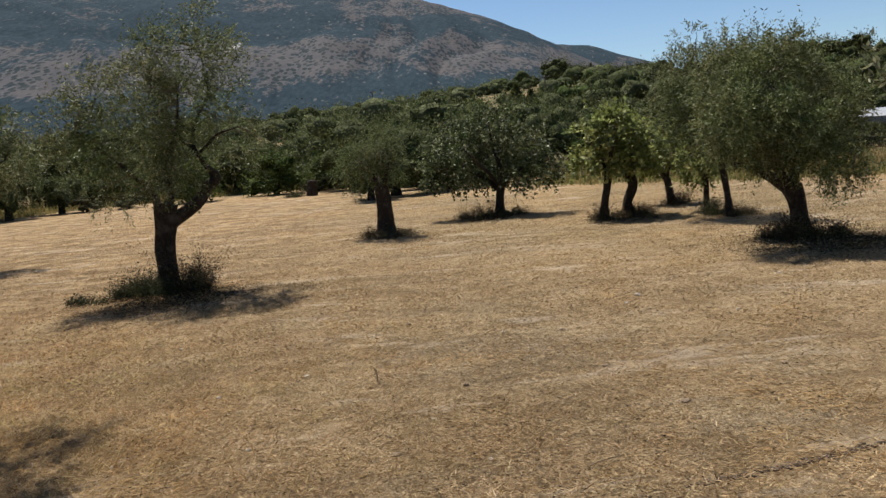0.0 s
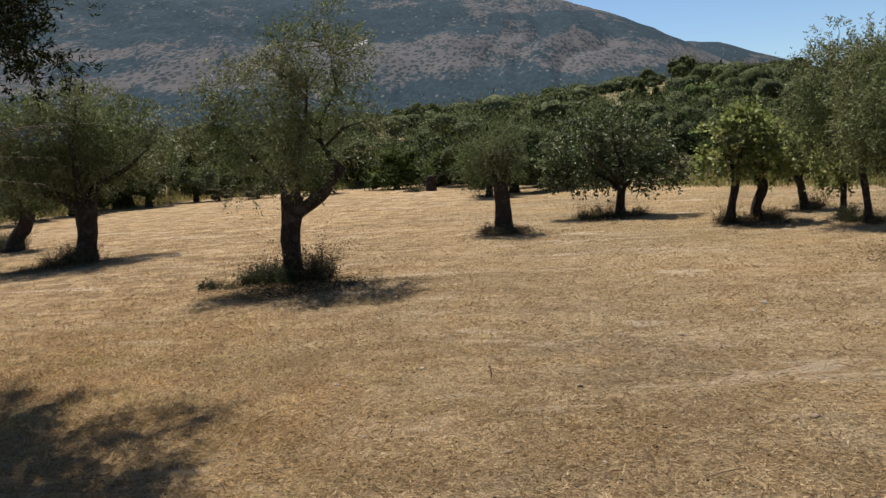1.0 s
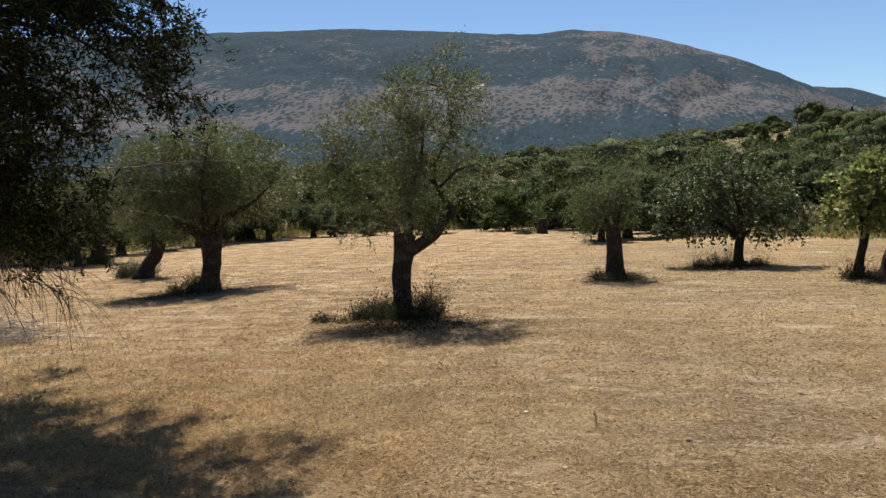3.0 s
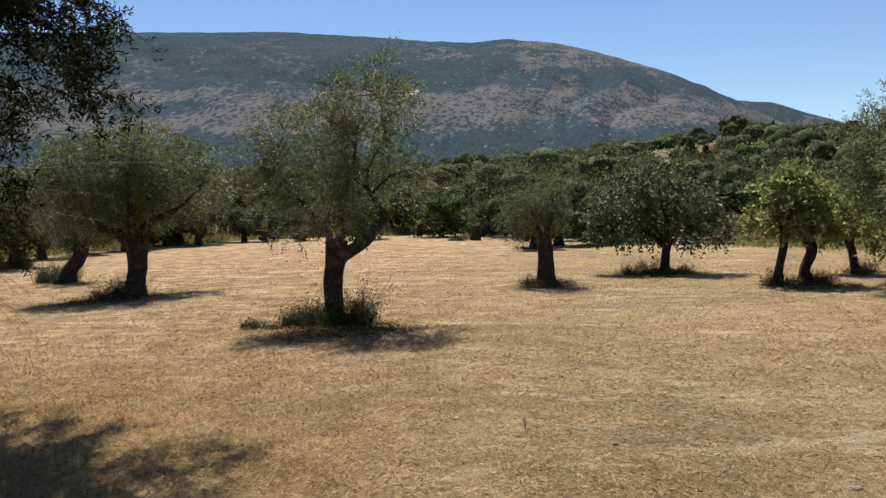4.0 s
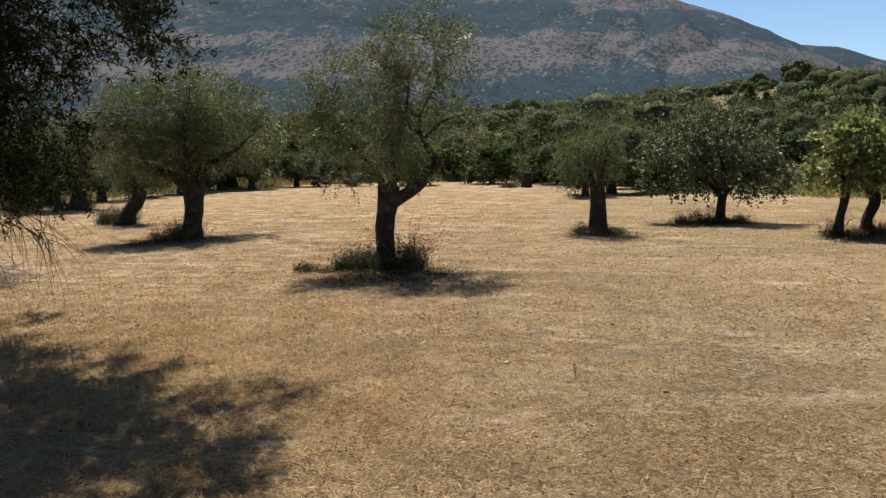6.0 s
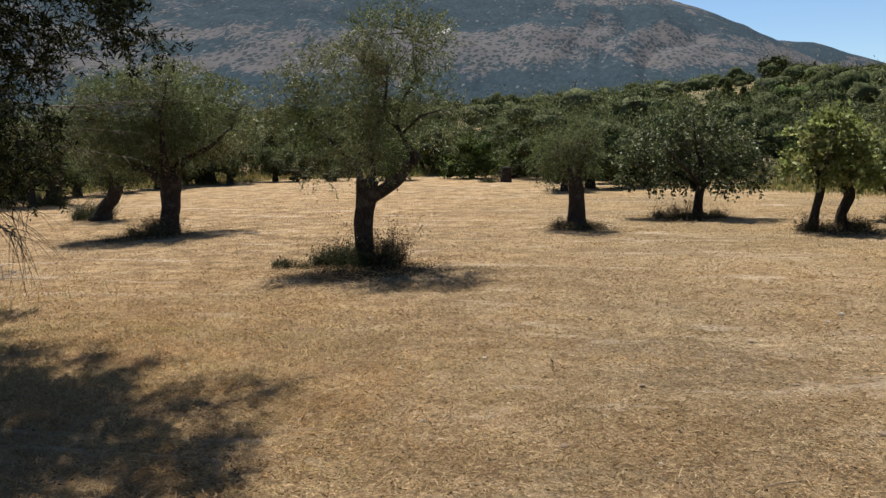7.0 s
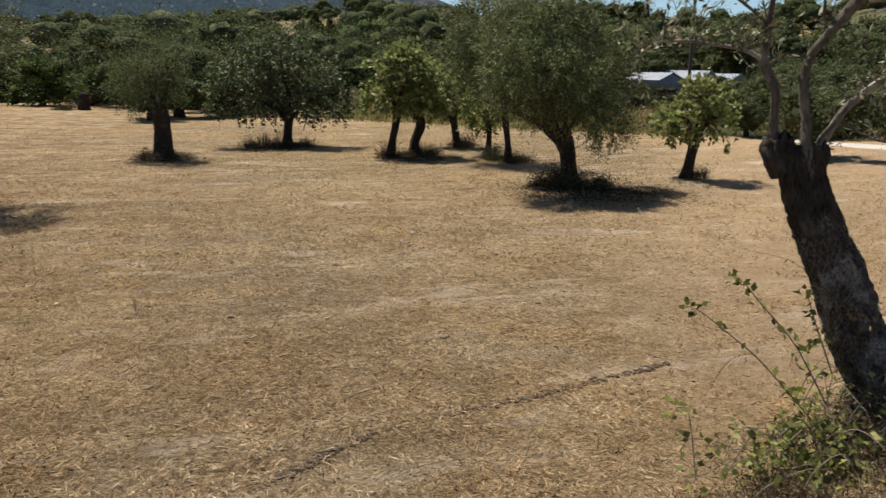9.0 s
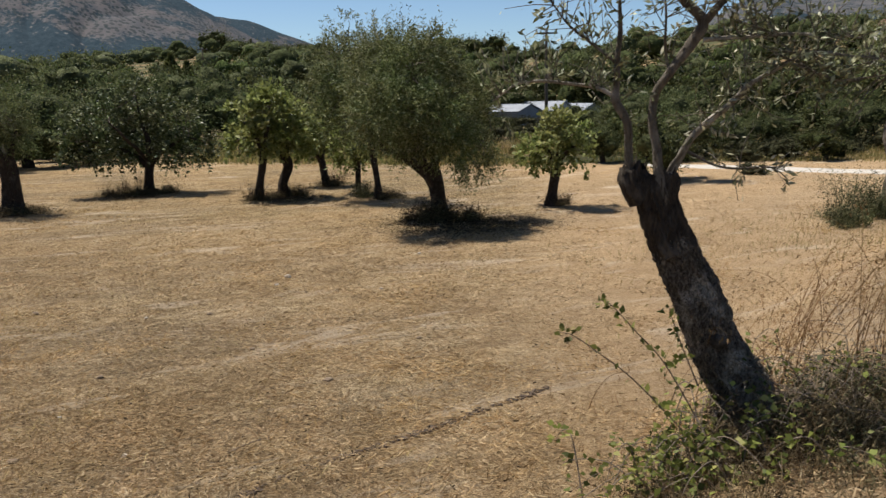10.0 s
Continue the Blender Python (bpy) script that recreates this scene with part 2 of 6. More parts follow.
def ground_material():
    m = Nodes("mown_straw_ground")
    att = m.add("Attribute", attribute_name="rough")
    co = m.add("TexCoord")
    sep = m.add("SeparateXYZ", ("Vector", co.outputs["Object"]))
    tracks = m.noise(1.0, 3, 0.5, m.where((0.10, 0.75, 0.2), 14), 0.6)
    broad = m.noise(0.16, 3, 0.5, None, 0.5)
    mid = m.noise(1.7, 5, 0.6, None, 0.4)
    fib1 = m.noise(1.0, 6, 0.78, m.where((60, 17, 20), 25), 1.6)
    fib2 = m.noise(1.0, 6, 0.78, m.where((18, 62, 20), -20), 1.6)
    fine = m.math("MAXIMUM", fib1, fib2)
    col = m.ramp(fine, [(0.48, (0.14, 0.096, 0.052)), (0.53, (0.47, 0.345, 0.192)), (0.585, (0.73, 0.558, 0.335)), (0.65, (0.88, 0.735, 0.505))])
    # deep golden straw beyond the nearer trees
    gold = m.step(m.math("ADD", sep.outputs["Y"], m.math("MULTIPLY", m.math("SUBTRACT", broad, 0.5), 22.0)), 10.0, 20.0)
    col = m.mix(m.math("MULTIPLY", gold, 0.75), col, m.mix(1.0, col, (0.71, 0.69, 0.585), "MULTIPLY"))
    # clumps of flattened straw and bare crumbs, at two sizes
    tuft = m.noise(2.6, 6, 0.72, None, 0.7)
    heaped = m.noise(0.8, 5, 0.68, m.where((1.0, 1.35, 1), 15), 0.9)
    col = m.mix(1.0, col, m.ramp(tuft, [(0.36, (0.66, 0.64, 0.60)), (0.47, (0.90, 0.895, 0.88)), (0.60, (1.0, 1.02, 1.06))]), "MULTIPLY")
    col = m.mix(1.0, col, m.ramp(heaped, [(0.38, (0.78, 0.76, 0.73)), (0.50, (0.94, 0.94, 0.93)), (0.62, (1.0, 1.02, 1.06))]), "MULTIPLY")
    grey = m.math("MULTIPLY", m.step(tracks, 0.44, 0.60), m.step(broad, 0.36, 0.56))
    col = m.mix(m.math("MULTIPLY", m.step(mid, 0.42, 0.72), 0.25), col, (0.50, 0.33, 0.17))
    col = m.mix(m.math("MULTIPLY", grey, 0.28), col, (0.27, 0.22, 0.16))
    col = m.mix(m.math("MULTIPLY", m.step(broad, 0.60, 0.40), 0.28), col, (0.54, 0.355, 0.175))
    # unmown golden grass on the conifer's side, shade between its blades painted dark
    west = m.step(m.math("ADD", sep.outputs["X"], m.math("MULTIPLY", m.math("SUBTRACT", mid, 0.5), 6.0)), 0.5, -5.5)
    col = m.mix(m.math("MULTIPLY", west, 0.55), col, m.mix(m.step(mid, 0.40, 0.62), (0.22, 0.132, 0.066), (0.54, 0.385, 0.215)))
    bank = m.step(m.math("SUBTRACT", sep.outputs["X"], m.math("MULTIPLY", sep.outputs["Y"], 0.55)), -0.6, 1.6)
    col = m.mix(m.math("MULTIPLY", bank, 0.5), col, (0.52, 0.355, 0.205))
    dark = m.math("MULTIPLY", field_pattern(m), m.math("SUBTRACT", 1.0, m.math("MULTIPLY", bank, 0.45)))
    col = m.mix(m.math("MULTIPLY", dark, 0.70), col, m.mix(1.0, col, (0.52, 0.47, 0.42), "MULTIPLY"))
    bare = m.noise(1.0, 5, 0.7, m.where((0.35, 1.3, 1), 12), 1.0)
    col = m.mix(m.math("MULTIPLY", m.step(bare, 0.56, 0.66), 0.6), col, (0.58, 0.47, 0.345))
    wild = m.ramp(m.noise(0.07, 6, 0.7), [(0.36, (0.035, 0.040, 0.016)), (0.47, (0.085, 0.078, 0.034)), (0.55, (0.19, 0.13, 0.066)), (0.66, (0.27, 0.18, 0.098))])
    far = m.step(m.math("ADD", att.outputs["Fac"], m.math("MULTIPLY", m.math("SUBTRACT", mid, 0.5), 0.5)), 0.4, 0.6)
    col = m.mix(far, col, wild)
    hgt = m.math("ADD", fine, m.math("SUBTRACT", m.math("ADD", m.math("MULTIPLY", mid, 0.8), m.math("MULTIPLY", tuft, 1.4)), m.math("MULTIPLY", dark, 0.35)))
    return m.finish(col, 0.95, hgt, 1.0, 0.05, 0.1)


ground_mat = ground_material()


def mountain_material(name, brown):
    m = Nodes(name)
    co = m.add("TexCoord")
    sep = m.add("SeparateXYZ", ("Vector", co.outputs["Object"]))
    lie = m.where((1, 0.32, 1.0), -12)
    big = m.noise(0.0042, 8, 0.66, lie, 0.3)
    mid = m.noise(0.017, 6, 0.7, lie)
    dots = m.add("TexVoronoi", ("Vector", lie), values={"Scale": 0.10, "Randomness": 1.0})
    dots2 = m.add("TexVoronoi", ("Vector", lie), values={"Scale": 0.055, "Randomness": 1.0})
    speck = m.noise(0.10, 4, 0.75, lie)
    # bare rock low on the slope and on the dry eastern shoulder, scrub elsewhere
    low = m.math("MULTIPLY", m.step(sep.outputs["Z"], 310, 230), m.step(sep.outputs["Z"], 110, 160))
    east = m.math("MULTIPLY", m.step(sep.outputs["X"], -620, 40), m.step(sep.outputs["Z"], 330, 460))
    bare = m.math("ADD", m.math("MULTIPLY", low, 0.17), m.math("MULTIPLY", east, 0.20 * brown))
    cover = m.math("ADD", m.math("ADD", m.math("ADD", m.math("MULTIPLY", big, 0.62), m.math("MULTIPLY", mid, 0.5)), bare), m.math("MULTIPLY", m.math("SUBTRACT", speck, 0.5), 0.35))
    rocky = m.step(cover, 0.64, 0.70)
    # Scrub and rock are shifted to blue-grey, painting distance haze into them.
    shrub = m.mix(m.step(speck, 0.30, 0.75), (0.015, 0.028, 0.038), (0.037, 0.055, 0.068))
    outcrop = m.math("MULTIPLY", m.step(dots2.outputs["Distance"], 0.22, 0.14), m.step(m.noise(0.02, 4, 0.7, lie), 0.50, 0.62))
    shrub = m.mix(m.math("MULTIPLY", outcrop, 0.8), shrub, (0.17, 0.16, 0.152))
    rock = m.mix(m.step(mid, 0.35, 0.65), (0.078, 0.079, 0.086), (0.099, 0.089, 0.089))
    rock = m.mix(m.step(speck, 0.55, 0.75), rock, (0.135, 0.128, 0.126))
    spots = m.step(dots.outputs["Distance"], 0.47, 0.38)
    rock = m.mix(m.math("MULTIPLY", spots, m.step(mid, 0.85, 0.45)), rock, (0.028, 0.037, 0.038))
    col = m.mix(m.math("MULTIPLY", rocky, 0.9), shrub, rock)
    # pale scree chute
    chute = m.add("Mapping", ("Vector", co.outputs["Object"]), vector_type="TEXTURE")
    chute.inputs["Location"].default_value, chute.inputs["Rotation"].default_value, chute.inputs["Scale"].default_value = (-424, 1880, 243), (0, radians(38), radians(12)), (14, 400, 48)
    ball = m.add("TexGradient", ("Vector", chute.outputs["Vector"]), gradient_type="SPHERICAL")
    scree = m.step(m.math("ADD", ball.outputs["Fac"], m.math("MULTIPLY", m.math("SUBTRACT", speck, 0.5), 1.6)), 0.45, 0.6)
    col = m.mix(m.math("MULTIPLY", scree, m.step(ball.outputs["Fac"], 0.0, 0.1)), col, (0.30, 0.29, 0.285))
    return m.finish(col, 1.0, m.math("ADD", mid, m.math("MULTIPLY", speck, 0.3)), 0.35, 20.0, 0.03)


mountain_mat = mountain_material("hazed_limestone_scrub_mountain", 1.0)
far_mountain_mat = mountain_material("hazed_far_limestone_ridge", 0.7)


def plain(name, a, b, scale=6.0, rough=0.8, bump=0.01, spec=0.3, metal=0.0):
    m = Nodes(name)
    n = m.noise(scale, 5, 0.6)
    return m.finish(m.ramp(n, [(0.3, a), (0.7, b)]), rough, n, 0.6, bump, spec, metal)


stone_mat = plain("pale_limestone", (0.40, 0.36, 0.30), (0.58, 0.53, 0.46), 25)
clod_mat = plain("dry_earth_clod", (0.14, 0.10, 0.065), (0.25, 0.18, 0.12), 30)
furrow_mat = plain("furrow_shade_earth", (0.045, 0.031, 0.021), (0.12, 0.082, 0.052), 30)
gravel_mat = plain("white_gravel_road", (0.36, 0.325, 0.275), (0.48, 0.44, 0.385), 3.0, 0.95)
plastic_mat = plain("greenhouse_sheeting", (0.19, 0.205, 0.235), (0.29, 0.305, 0.33), 1.2, 0.75, 0.02, 0.15)
plaster_mat = plain("white_plaster", (0.72, 0.70, 0.66), (0.82, 0.80, 0.76), 2.0)
roof_mat = plain("clay_tile_roof", (0.17, 0.085, 0.06), (0.24, 0.125, 0.09), 4.0)
dark_glass = plain("dark_window", (0.02, 0.022, 0.025), (0.04, 0.042, 0.05), 2.0, 0.15, 0.001, 0.5)
pole_mat = plain("weathered_pole_wood", (0.06, 0.045, 0.035), (0.13, 0.105, 0.08), 12)
steel_mat = plain("galvanised_steel", (0.25, 0.25, 0.26), (0.36, 0.36, 0.37), 20, 0.5, 0.002, 0.5, 0.6)
dark_twig = plain("dark_dead_twig", (0.045, 0.034, 0.024), (0.13, 0.10, 0.072), 20)
brown_twig = plain("brown_dead_twig", (0.10, 0.075, 0.052), (0.27, 0.21, 0.155), 20)
twig_mat = plain("grey_dead_twig", (0.16, 0.135, 0.11), (0.32, 0.285, 0.245), 20)


# ---- building helpers ----
def mesh_from(name, verts, faces):
    """A mesh out of arrays: faces of one size, as rows of vertex numbers."""
    verts, faces = np.asarray(verts, np.float32), np.asarray(faces, np.int32)
    me = bpy.data.meshes.new(name)
    n, k = faces.shape
    me.vertices.add(len(verts))
    me.vertices.foreach_set("co", verts.ravel())
    me.loops.add(n * k)
    me.loops.foreach_set("vertex_index", faces.ravel())
    me.polygons.add(n)
    me.polygons.foreach_set("loop_start", np.arange(0, n * k, k, dtype=np.int32))
    me.polygons.foreach_set("loop_total", np.full(n, k, np.int32))
    me.update(calc_edges=True)
    return me


def solid(name, verts, faces, material, parent=None, label="", smooth=False):
    """Arrays as one mesh object, under a thing or on its own."""
    me = mesh_from(name, verts, faces)
    me.materials.append(material)
    if smooth:
        me.polygons.foreach_set("use_smooth", np.ones(len(me.polygons), bool))
    ob = new(name, me)
    ob.parent = parent
    return tagged(ob, label)


def part(name, bm, material, parent=None, label="", smooth=False):
    me = bpy.data.meshes.new(name)
    bm.to_mesh(me)
    bm.free()
    me.materials.append(material)
    for p in me.polygons:
        p.use_smooth = smooth
    ob = new(name, me)
    ob.parent = parent
    return tagged(ob, label)


def thing(name, m, label, category, group="", kind=""):
    ob = new(name)
    ob.empty_display_size = 0.3
    ob.matrix_world = m
    return tagged(ob, label, category, group, kind)


def box(bm, cx, cy, cz, sx, sy, sz, bevel=0.0, turn=None):
    r = bmesh.ops.create_cube(bm, size=1.0)
    m = Matrix.Translation((cx, cy, cz)) @ (turn or Matrix()) @ Matrix.Diagonal((sx, sy, sz, 1))
    bmesh.ops.transform(bm, matrix=m, verts=r["verts"])
    if bevel:
        es = list({e for v in r["verts"] for e in v.link_edges})
        bmesh.ops.bevel(bm, geom=es, offset=bevel, segments=1, affect="EDGES")
    return bm


def glide(points, per):
    """A smooth line through the points (rows of numbers), with per steps between two."""
    p = np.asarray(points, float)
    p = np.vstack([2 * p[0] - p[1], p, 2 * p[-1] - p[-2]])
    out = []
    for i in range(1, len(p) - 2):
        a, b, c, d = p[i - 1], p[i], p[i + 1], p[i + 2]
        for t in np.arange(per) / per:
            out.append(0.5 * (2 * b + (c - a) * t + (2 * a - 5 * b + 4 * c - d) * t * t + (3 * b - a - 3 * c + d) * t ** 3))
    out.append(p[-2])
    return np.array(out)


def tube(line, radii, sides=8, gnarl=0.0, seed=0.0, grain=6.0):
    """Vertices and quads of a tube along a line; gnarl: how far its skin is uneven."""
    line, radii = np.asarray(line, float), np.asarray(radii, float)
    n = len(line)
    tan = np.gradient(line, axis=0)
    tan /= np.linalg.norm(tan, axis=1)[:, None] + 1e-9
    side = np.cross(tan[0], (0.3, 0.95, 0.1))
    verts = []
    for i in range(n):
        side = side - tan[i] * (side @ tan[i])
        side /= np.linalg.norm(side) + 1e-9
        up = np.cross(tan[i], side)
        for k in range(sides):
            a = 2 * math.pi * k / sides
            r = radii[i]
            if gnarl:
                d = Vector((math.cos(a) * 1.3, math.sin(a) * 1.3, line[i][2] * 1.1 + seed))
                f = Vector((math.cos(a) * grain * 0.6, math.sin(a) * grain * 0.6, line[i][2] * 3.0 + seed * 3))
                r *= 1 + gnarl * (noise.noise(d) * 1.1 + noise.noise(f) * 0.55 + abs(noise.noise(f * 2.3)) * 0.3)
            verts.append(line[i] + (side * math.cos(a) + up * math.sin(a)) * r)
    faces = [(i * sides + k, i * sides + (k + 1) % sides, (i + 1) * sides + (k + 1) % sides, (i + 1) * sides + k) for i in range(n - 1) for k in range(sides)]
    # close the upper end
    verts.append(line[-1] + tan[-1] * radii[-1] * 0.25)
    top, last = len(verts) - 1, (n - 1) * sides
    faces += [(last + k, last + (k + 1) % sides, top, top) for k in range(0, sides)]
    return np.array(verts), faces


def joined(pieces):
    """Several (verts, faces) as one."""
    vs, fs, at = [], [], 0
    for v, f in pieces:
        vs.append(np.asarray(v))
        fs.append(np.asarray(f) + at)
        at += len(v)
    return np.vstack(vs), np.vstack(fs)


def solid_tubes(name, pieces, material, parent=None, label="", smooth=True):
    """Tubes with closed ends: quads, of which the end caps are triangles."""
    v, f = joined(pieces)
    me = bpy.data.meshes.new(name)
    me.from_pydata([tuple(x) for x in v], [], [tuple(q[:3]) if q[2] == q[3] else tuple(q) for q in f.tolist()])
    me.materials.append(material)
    me.polygons.foreach_set("use_smooth", np.full(len(me.polygons), smooth))
    me.update()
    ob = new(name, me)
    ob.parent = parent
    return tagged(ob, label)


def unit(v):
    return v / (np.linalg.norm(v, axis=-1, keepdims=True) + 1e-9)


def leaves(pos, axis, length, width, rng, fold=0.12, face=None):
    """Leaf blades as folded rhombs, at pos, along axis; face: the way the blades turn their flat side."""
    n = len(pos)
    axis = unit(axis)
    side = unit(np.cross(axis, rng.normal(size=(n, 3)) if face is None else unit(face) + rng.normal(size=(n, 3)) * 0.28))
    nor = np.cross(axis, side)
    s = rng.uniform(0.7, 1.25, (n, 1))
    L, W = length * s, width * s
    v = np.stack([pos, pos + axis * L * 0.48 + side * W / 2 + nor * W * fold, pos + axis * L, pos + axis * L * 0.48 - side * W / 2 + nor * W * fold], 1).reshape(-1, 3)
    return v, np.arange(4 * n).reshape(n, 4)


def sprigs(centres, rng, count, length, leaf, spread=0.85, outward=None, lift=0.35):
    """Leaves along short twigs that start at the centres."""
    n = len(centres)
    d = rng.normal(size=(n, 3))
    if outward is not None:
        d = unit(d) + unit(outward) * 0.9
    d[:, 2] += lift
    d = unit(d)
    k = np.linspace(0.1, 1, count)
    pos = centres[:, None, :] + d[:, None, :] * (k[None, :, None] * length * rng.uniform(0.6, 1.3, (n, 1, 1)))
    ax = d[:, None, :] * 0.55 + unit(rng.normal(size=(n, count, 3))) * spread
    pos = pos + rng.normal(size=pos.shape) * length * 0.06
    face = None if outward is None else np.repeat(unit(outward) + (0, 0, 0.5), count, 0) + rng.normal(size=(n * count, 3)) * 0.75
    return leaves(pos.reshape(-1, 3), ax.reshape(-1, 3), leaf[0], leaf[1], rng, 0.12, face)


def sprays(centres, outward, rng, count, length, leaf, lift=0.35, droop=0.35):
    """Twigs that arch out of the crown, with leaves in crossed pairs; some are long upright shoots."""
    n = len(centres)
    up = np.clip(unit(outward)[:, 2:3], -0.4, 1.0)
    shoot = (rng.random((n, 1)) < 0.10) & (up > 0.25)
    d = unit(outward) * 0.75 + unit(rng.normal(size=(n, 3))) * 0.75
    d[:, 2:3] += lift * (0.3 + up) + shoot * 1.4
    d = unit(d)
    L = length * rng.uniform(0.55, 1.35, (n, 1)) * np.where(shoot, 1.7, 1.0)
    fall = np.where(shoot, 0.05, droop) * rng.uniform(0.3, 1.4, (n, 1))
    t = (np.arange(count) // 2 * 2 + 1.2)[None, :, None] / count
    pos = centres[:, None, :] + d[:, None, :] * L[:, None, :] * t
    pos[:, :, 2] -= (fall * L)[:, :, None][:, :, 0] * t[:, :, 0] ** 2
    a = unit(np.cross(d, rng.normal(size=(n, 3))))
    b = np.cross(d, a)
    k = np.arange(count)
    turn = (k // 2 % 2)[None, :, None]
    sign = np.where(k % 2, 1.0, -1.0)[None, :, None]
    perp = (a[:, None, :] * (1 - turn) + b[:, None, :] * turn) * sign
    way = d[:, None, :] * 0.75 + perp * 0.75 + rng.normal(size=pos.shape) * 0.28
    way[:, :, 2] -= fall * 0.6 * t[:, :, 0]
    face = np.cross(way.reshape(-1, 3), rng.normal(size=(n * count, 3))) + (0, 0, 0.35)
    return leaves((pos + rng.normal(size=pos.shape) * 0.012).reshape(-1, 3), way.reshape(-1, 3), leaf[0], leaf[1], rng, 0.12, face)


def crown_points(blobs, rng, per_area, gap=0.05, freq=1.6, hollow=0.35):
    """Twig starts inside crown lobes (x, z, half width, half height, fullness), with gaps; and their ways outward."""
    pts, outs = [], []
    half = max(abs(b[0]) + b[2] for b in blobs)
    for b in blobs:
        x, z, rx, rz, full = b[:5]
        y = b[5] if len(b) > 5 else rng.uniform(-0.5, 0.5) * max(half - abs(x), 0.3) * 0.8
        rx, rz = max(rx - 0.03, 0.12), max(rz - 0.05, 0.12)
        n = int(per_area * math.pi * rx * rz * full)
        d = unit(rng.normal(size=(n, 3)))
        r = (hollow ** 3 + (1 - hollow ** 3) * rng.random(n)) ** (1 / 3) * rng.uniform(0.82, 1.12, n)
        p = d * r[:, None] * (rx, (rx + rz) / 2, rz) + (x, y, z)
        keep = [noise.noise(Vector(q) * freq + Vector((7.1, 3.3, x * 3))) + 0.55 * noise.noise(Vector(q) * freq * 2.6) > -gap * 4 + rng.normal() * 0.06 for q in p]
        keep = np.array(keep, bool)
        pts.append(p[keep])
        outs.append(d[keep])
    return np.vstack(pts), np.vstack(outs)


def olive_tree(name, at, turn, limbs, blobs, leaf, leafmat, bark, label, category, seed, per_area=190, count=8, twig=0.2, group="", gap=0.05, flare=1.25, branches=26, sides=18, girth=1.0):
    """A tree: trunk, limbs (x, depth, z, radius), boughs that reach into the crown's lobes, and leaves on twigs."""
    rng = np.random.default_rng(seed)
    root = thing(name, pose(at[0], at[1], gz(*at), 0, 0, turn), label, category, group)
    lines = []
    for i, l in enumerate(limbs):
        g_ = glide(l, 9 if i == 0 else 5)
        wob = 0.0 if i == 0 else 0.05
        for j in range(len(g_)):
            q = Vector(g_[j][:3]) * 2.2
            g_[j][0] += wob * noise.noise(q + Vector((seed, 0, 0)))
            g_[j][2] += wob * noise.noise(q + Vector((0, seed, 9)))
        lines.append(g_)
        rad = g_[:, 3] * girth * (1.0 if i == 0 else np.linspace(1.1, 0.7, len(g_)))
        if i == 0:
            hgt = np.clip((g_[:, 2] - g_[0, 2]) / 0.45, 0, 1)
            rad *= 1 + (flare - 1) * (1 - hgt) ** 2
            g_[0, 2] -= 0.15
        v, f = tube(g_[:, :3], rad, sides if i == 0 else 9, 0.28 if i == 0 else 0.14, seed * 1.7 + i)
        solid_tubes("trunk" if i == 0 else "limb", [(v, f)], bark, root)
    pts, outs = crown_points(blobs, rng, per_area, gap)
    # boughs from the nearest limb into the crown
    way = np.vstack([g_[len(g_) // 3:, :3] for g_ in lines[1:]] or [lines[0][-3:, :3]])
    pieces = []
    for q in pts[rng.choice(len(pts), min(branches * len(blobs) // 4, len(pts)), replace=False)]:
        a = way[np.argmin(np.linalg.norm(way - q + rng.normal(size=3) * 0.15, axis=1))]
        span = np.linalg.norm(q - a)
        mid = (a + q) / 2 + rng.normal(size=3) * span * 0.1 - (0, 0, span * 0.05)
        g_ = glide([a, mid, q], 4)
        pieces.append(tube(g_, np.linspace(0.008 + 0.008 * span, 0.003, len(g_)), 5))
    if pieces:
        tagged(solid_tubes("branchwork", pieces, branch_mat, root), "", "", "", "stuff")
    v, f = sprays(pts, outs, rng, count, twig, leaf)
    solid("crown", v, f, leafmat, root)
    return root


def blades(xy, heights, width, rng, lean=0.5, base=None):
    """Upright grass or weed stems as thin tapering strips on the ground."""
    n = len(xy)
    z0 = np.array([gz(x, y) for x, y in xy]) if base is None else base
    a = rng.uniform(0, 2 * math.pi, n)
    side = np.stack([np.cos(a), np.sin(a), np.zeros(n)], 1) * (np.asarray(width) / 2).reshape(-1, 1)
    b = rng.uniform(0, 2 * math.pi, n)
    tip = np.stack([np.cos(b), np.sin(b), np.zeros(n)], 1) * (heights * rng.uniform(0.1, lean, n))[:, None]
    p = np.column_stack([xy, z0])
    up = np.zeros((n, 3))
    up[:, 2] = heights
    v = np.stack([p - side, p + side, p + up * 0.6 + tip * 0.4 + side * 0.7, p + up * 0.6 + tip * 0.4 - side * 0.7, p + up * 0.97 + tip + side * 0.15, p + up * 0.97 + tip - side * 0.15], 1).reshape(-1, 3)
    k = (np.arange(n) * 6)[:, None]
    f = np.vstack([k + (0, 1, 2, 3), k + (3, 2, 4, 5)])
    return v, f


# ---- lie of the land ----
BANK = [(-40.0, -6.0), (-9.0, 1.0), (-4.0, 2.4), (0.0, 2.7), (2.2, 3.1), (4.2, 4.5), (8.0, 7.2), (13.0, 9.2), (20.0, 11.2), (60.0, 20.0)]
HILL = [(-180, 1.0), (-60, 1.0), (-30, 1.6), (-11, 2.4), (0, 3.0), (8, 3.6), (16, 3.3), (25, 3.5), (32, 3.1), (39, 3.9), (46, 4.4), (60, 4.4), (180, 1.0)]
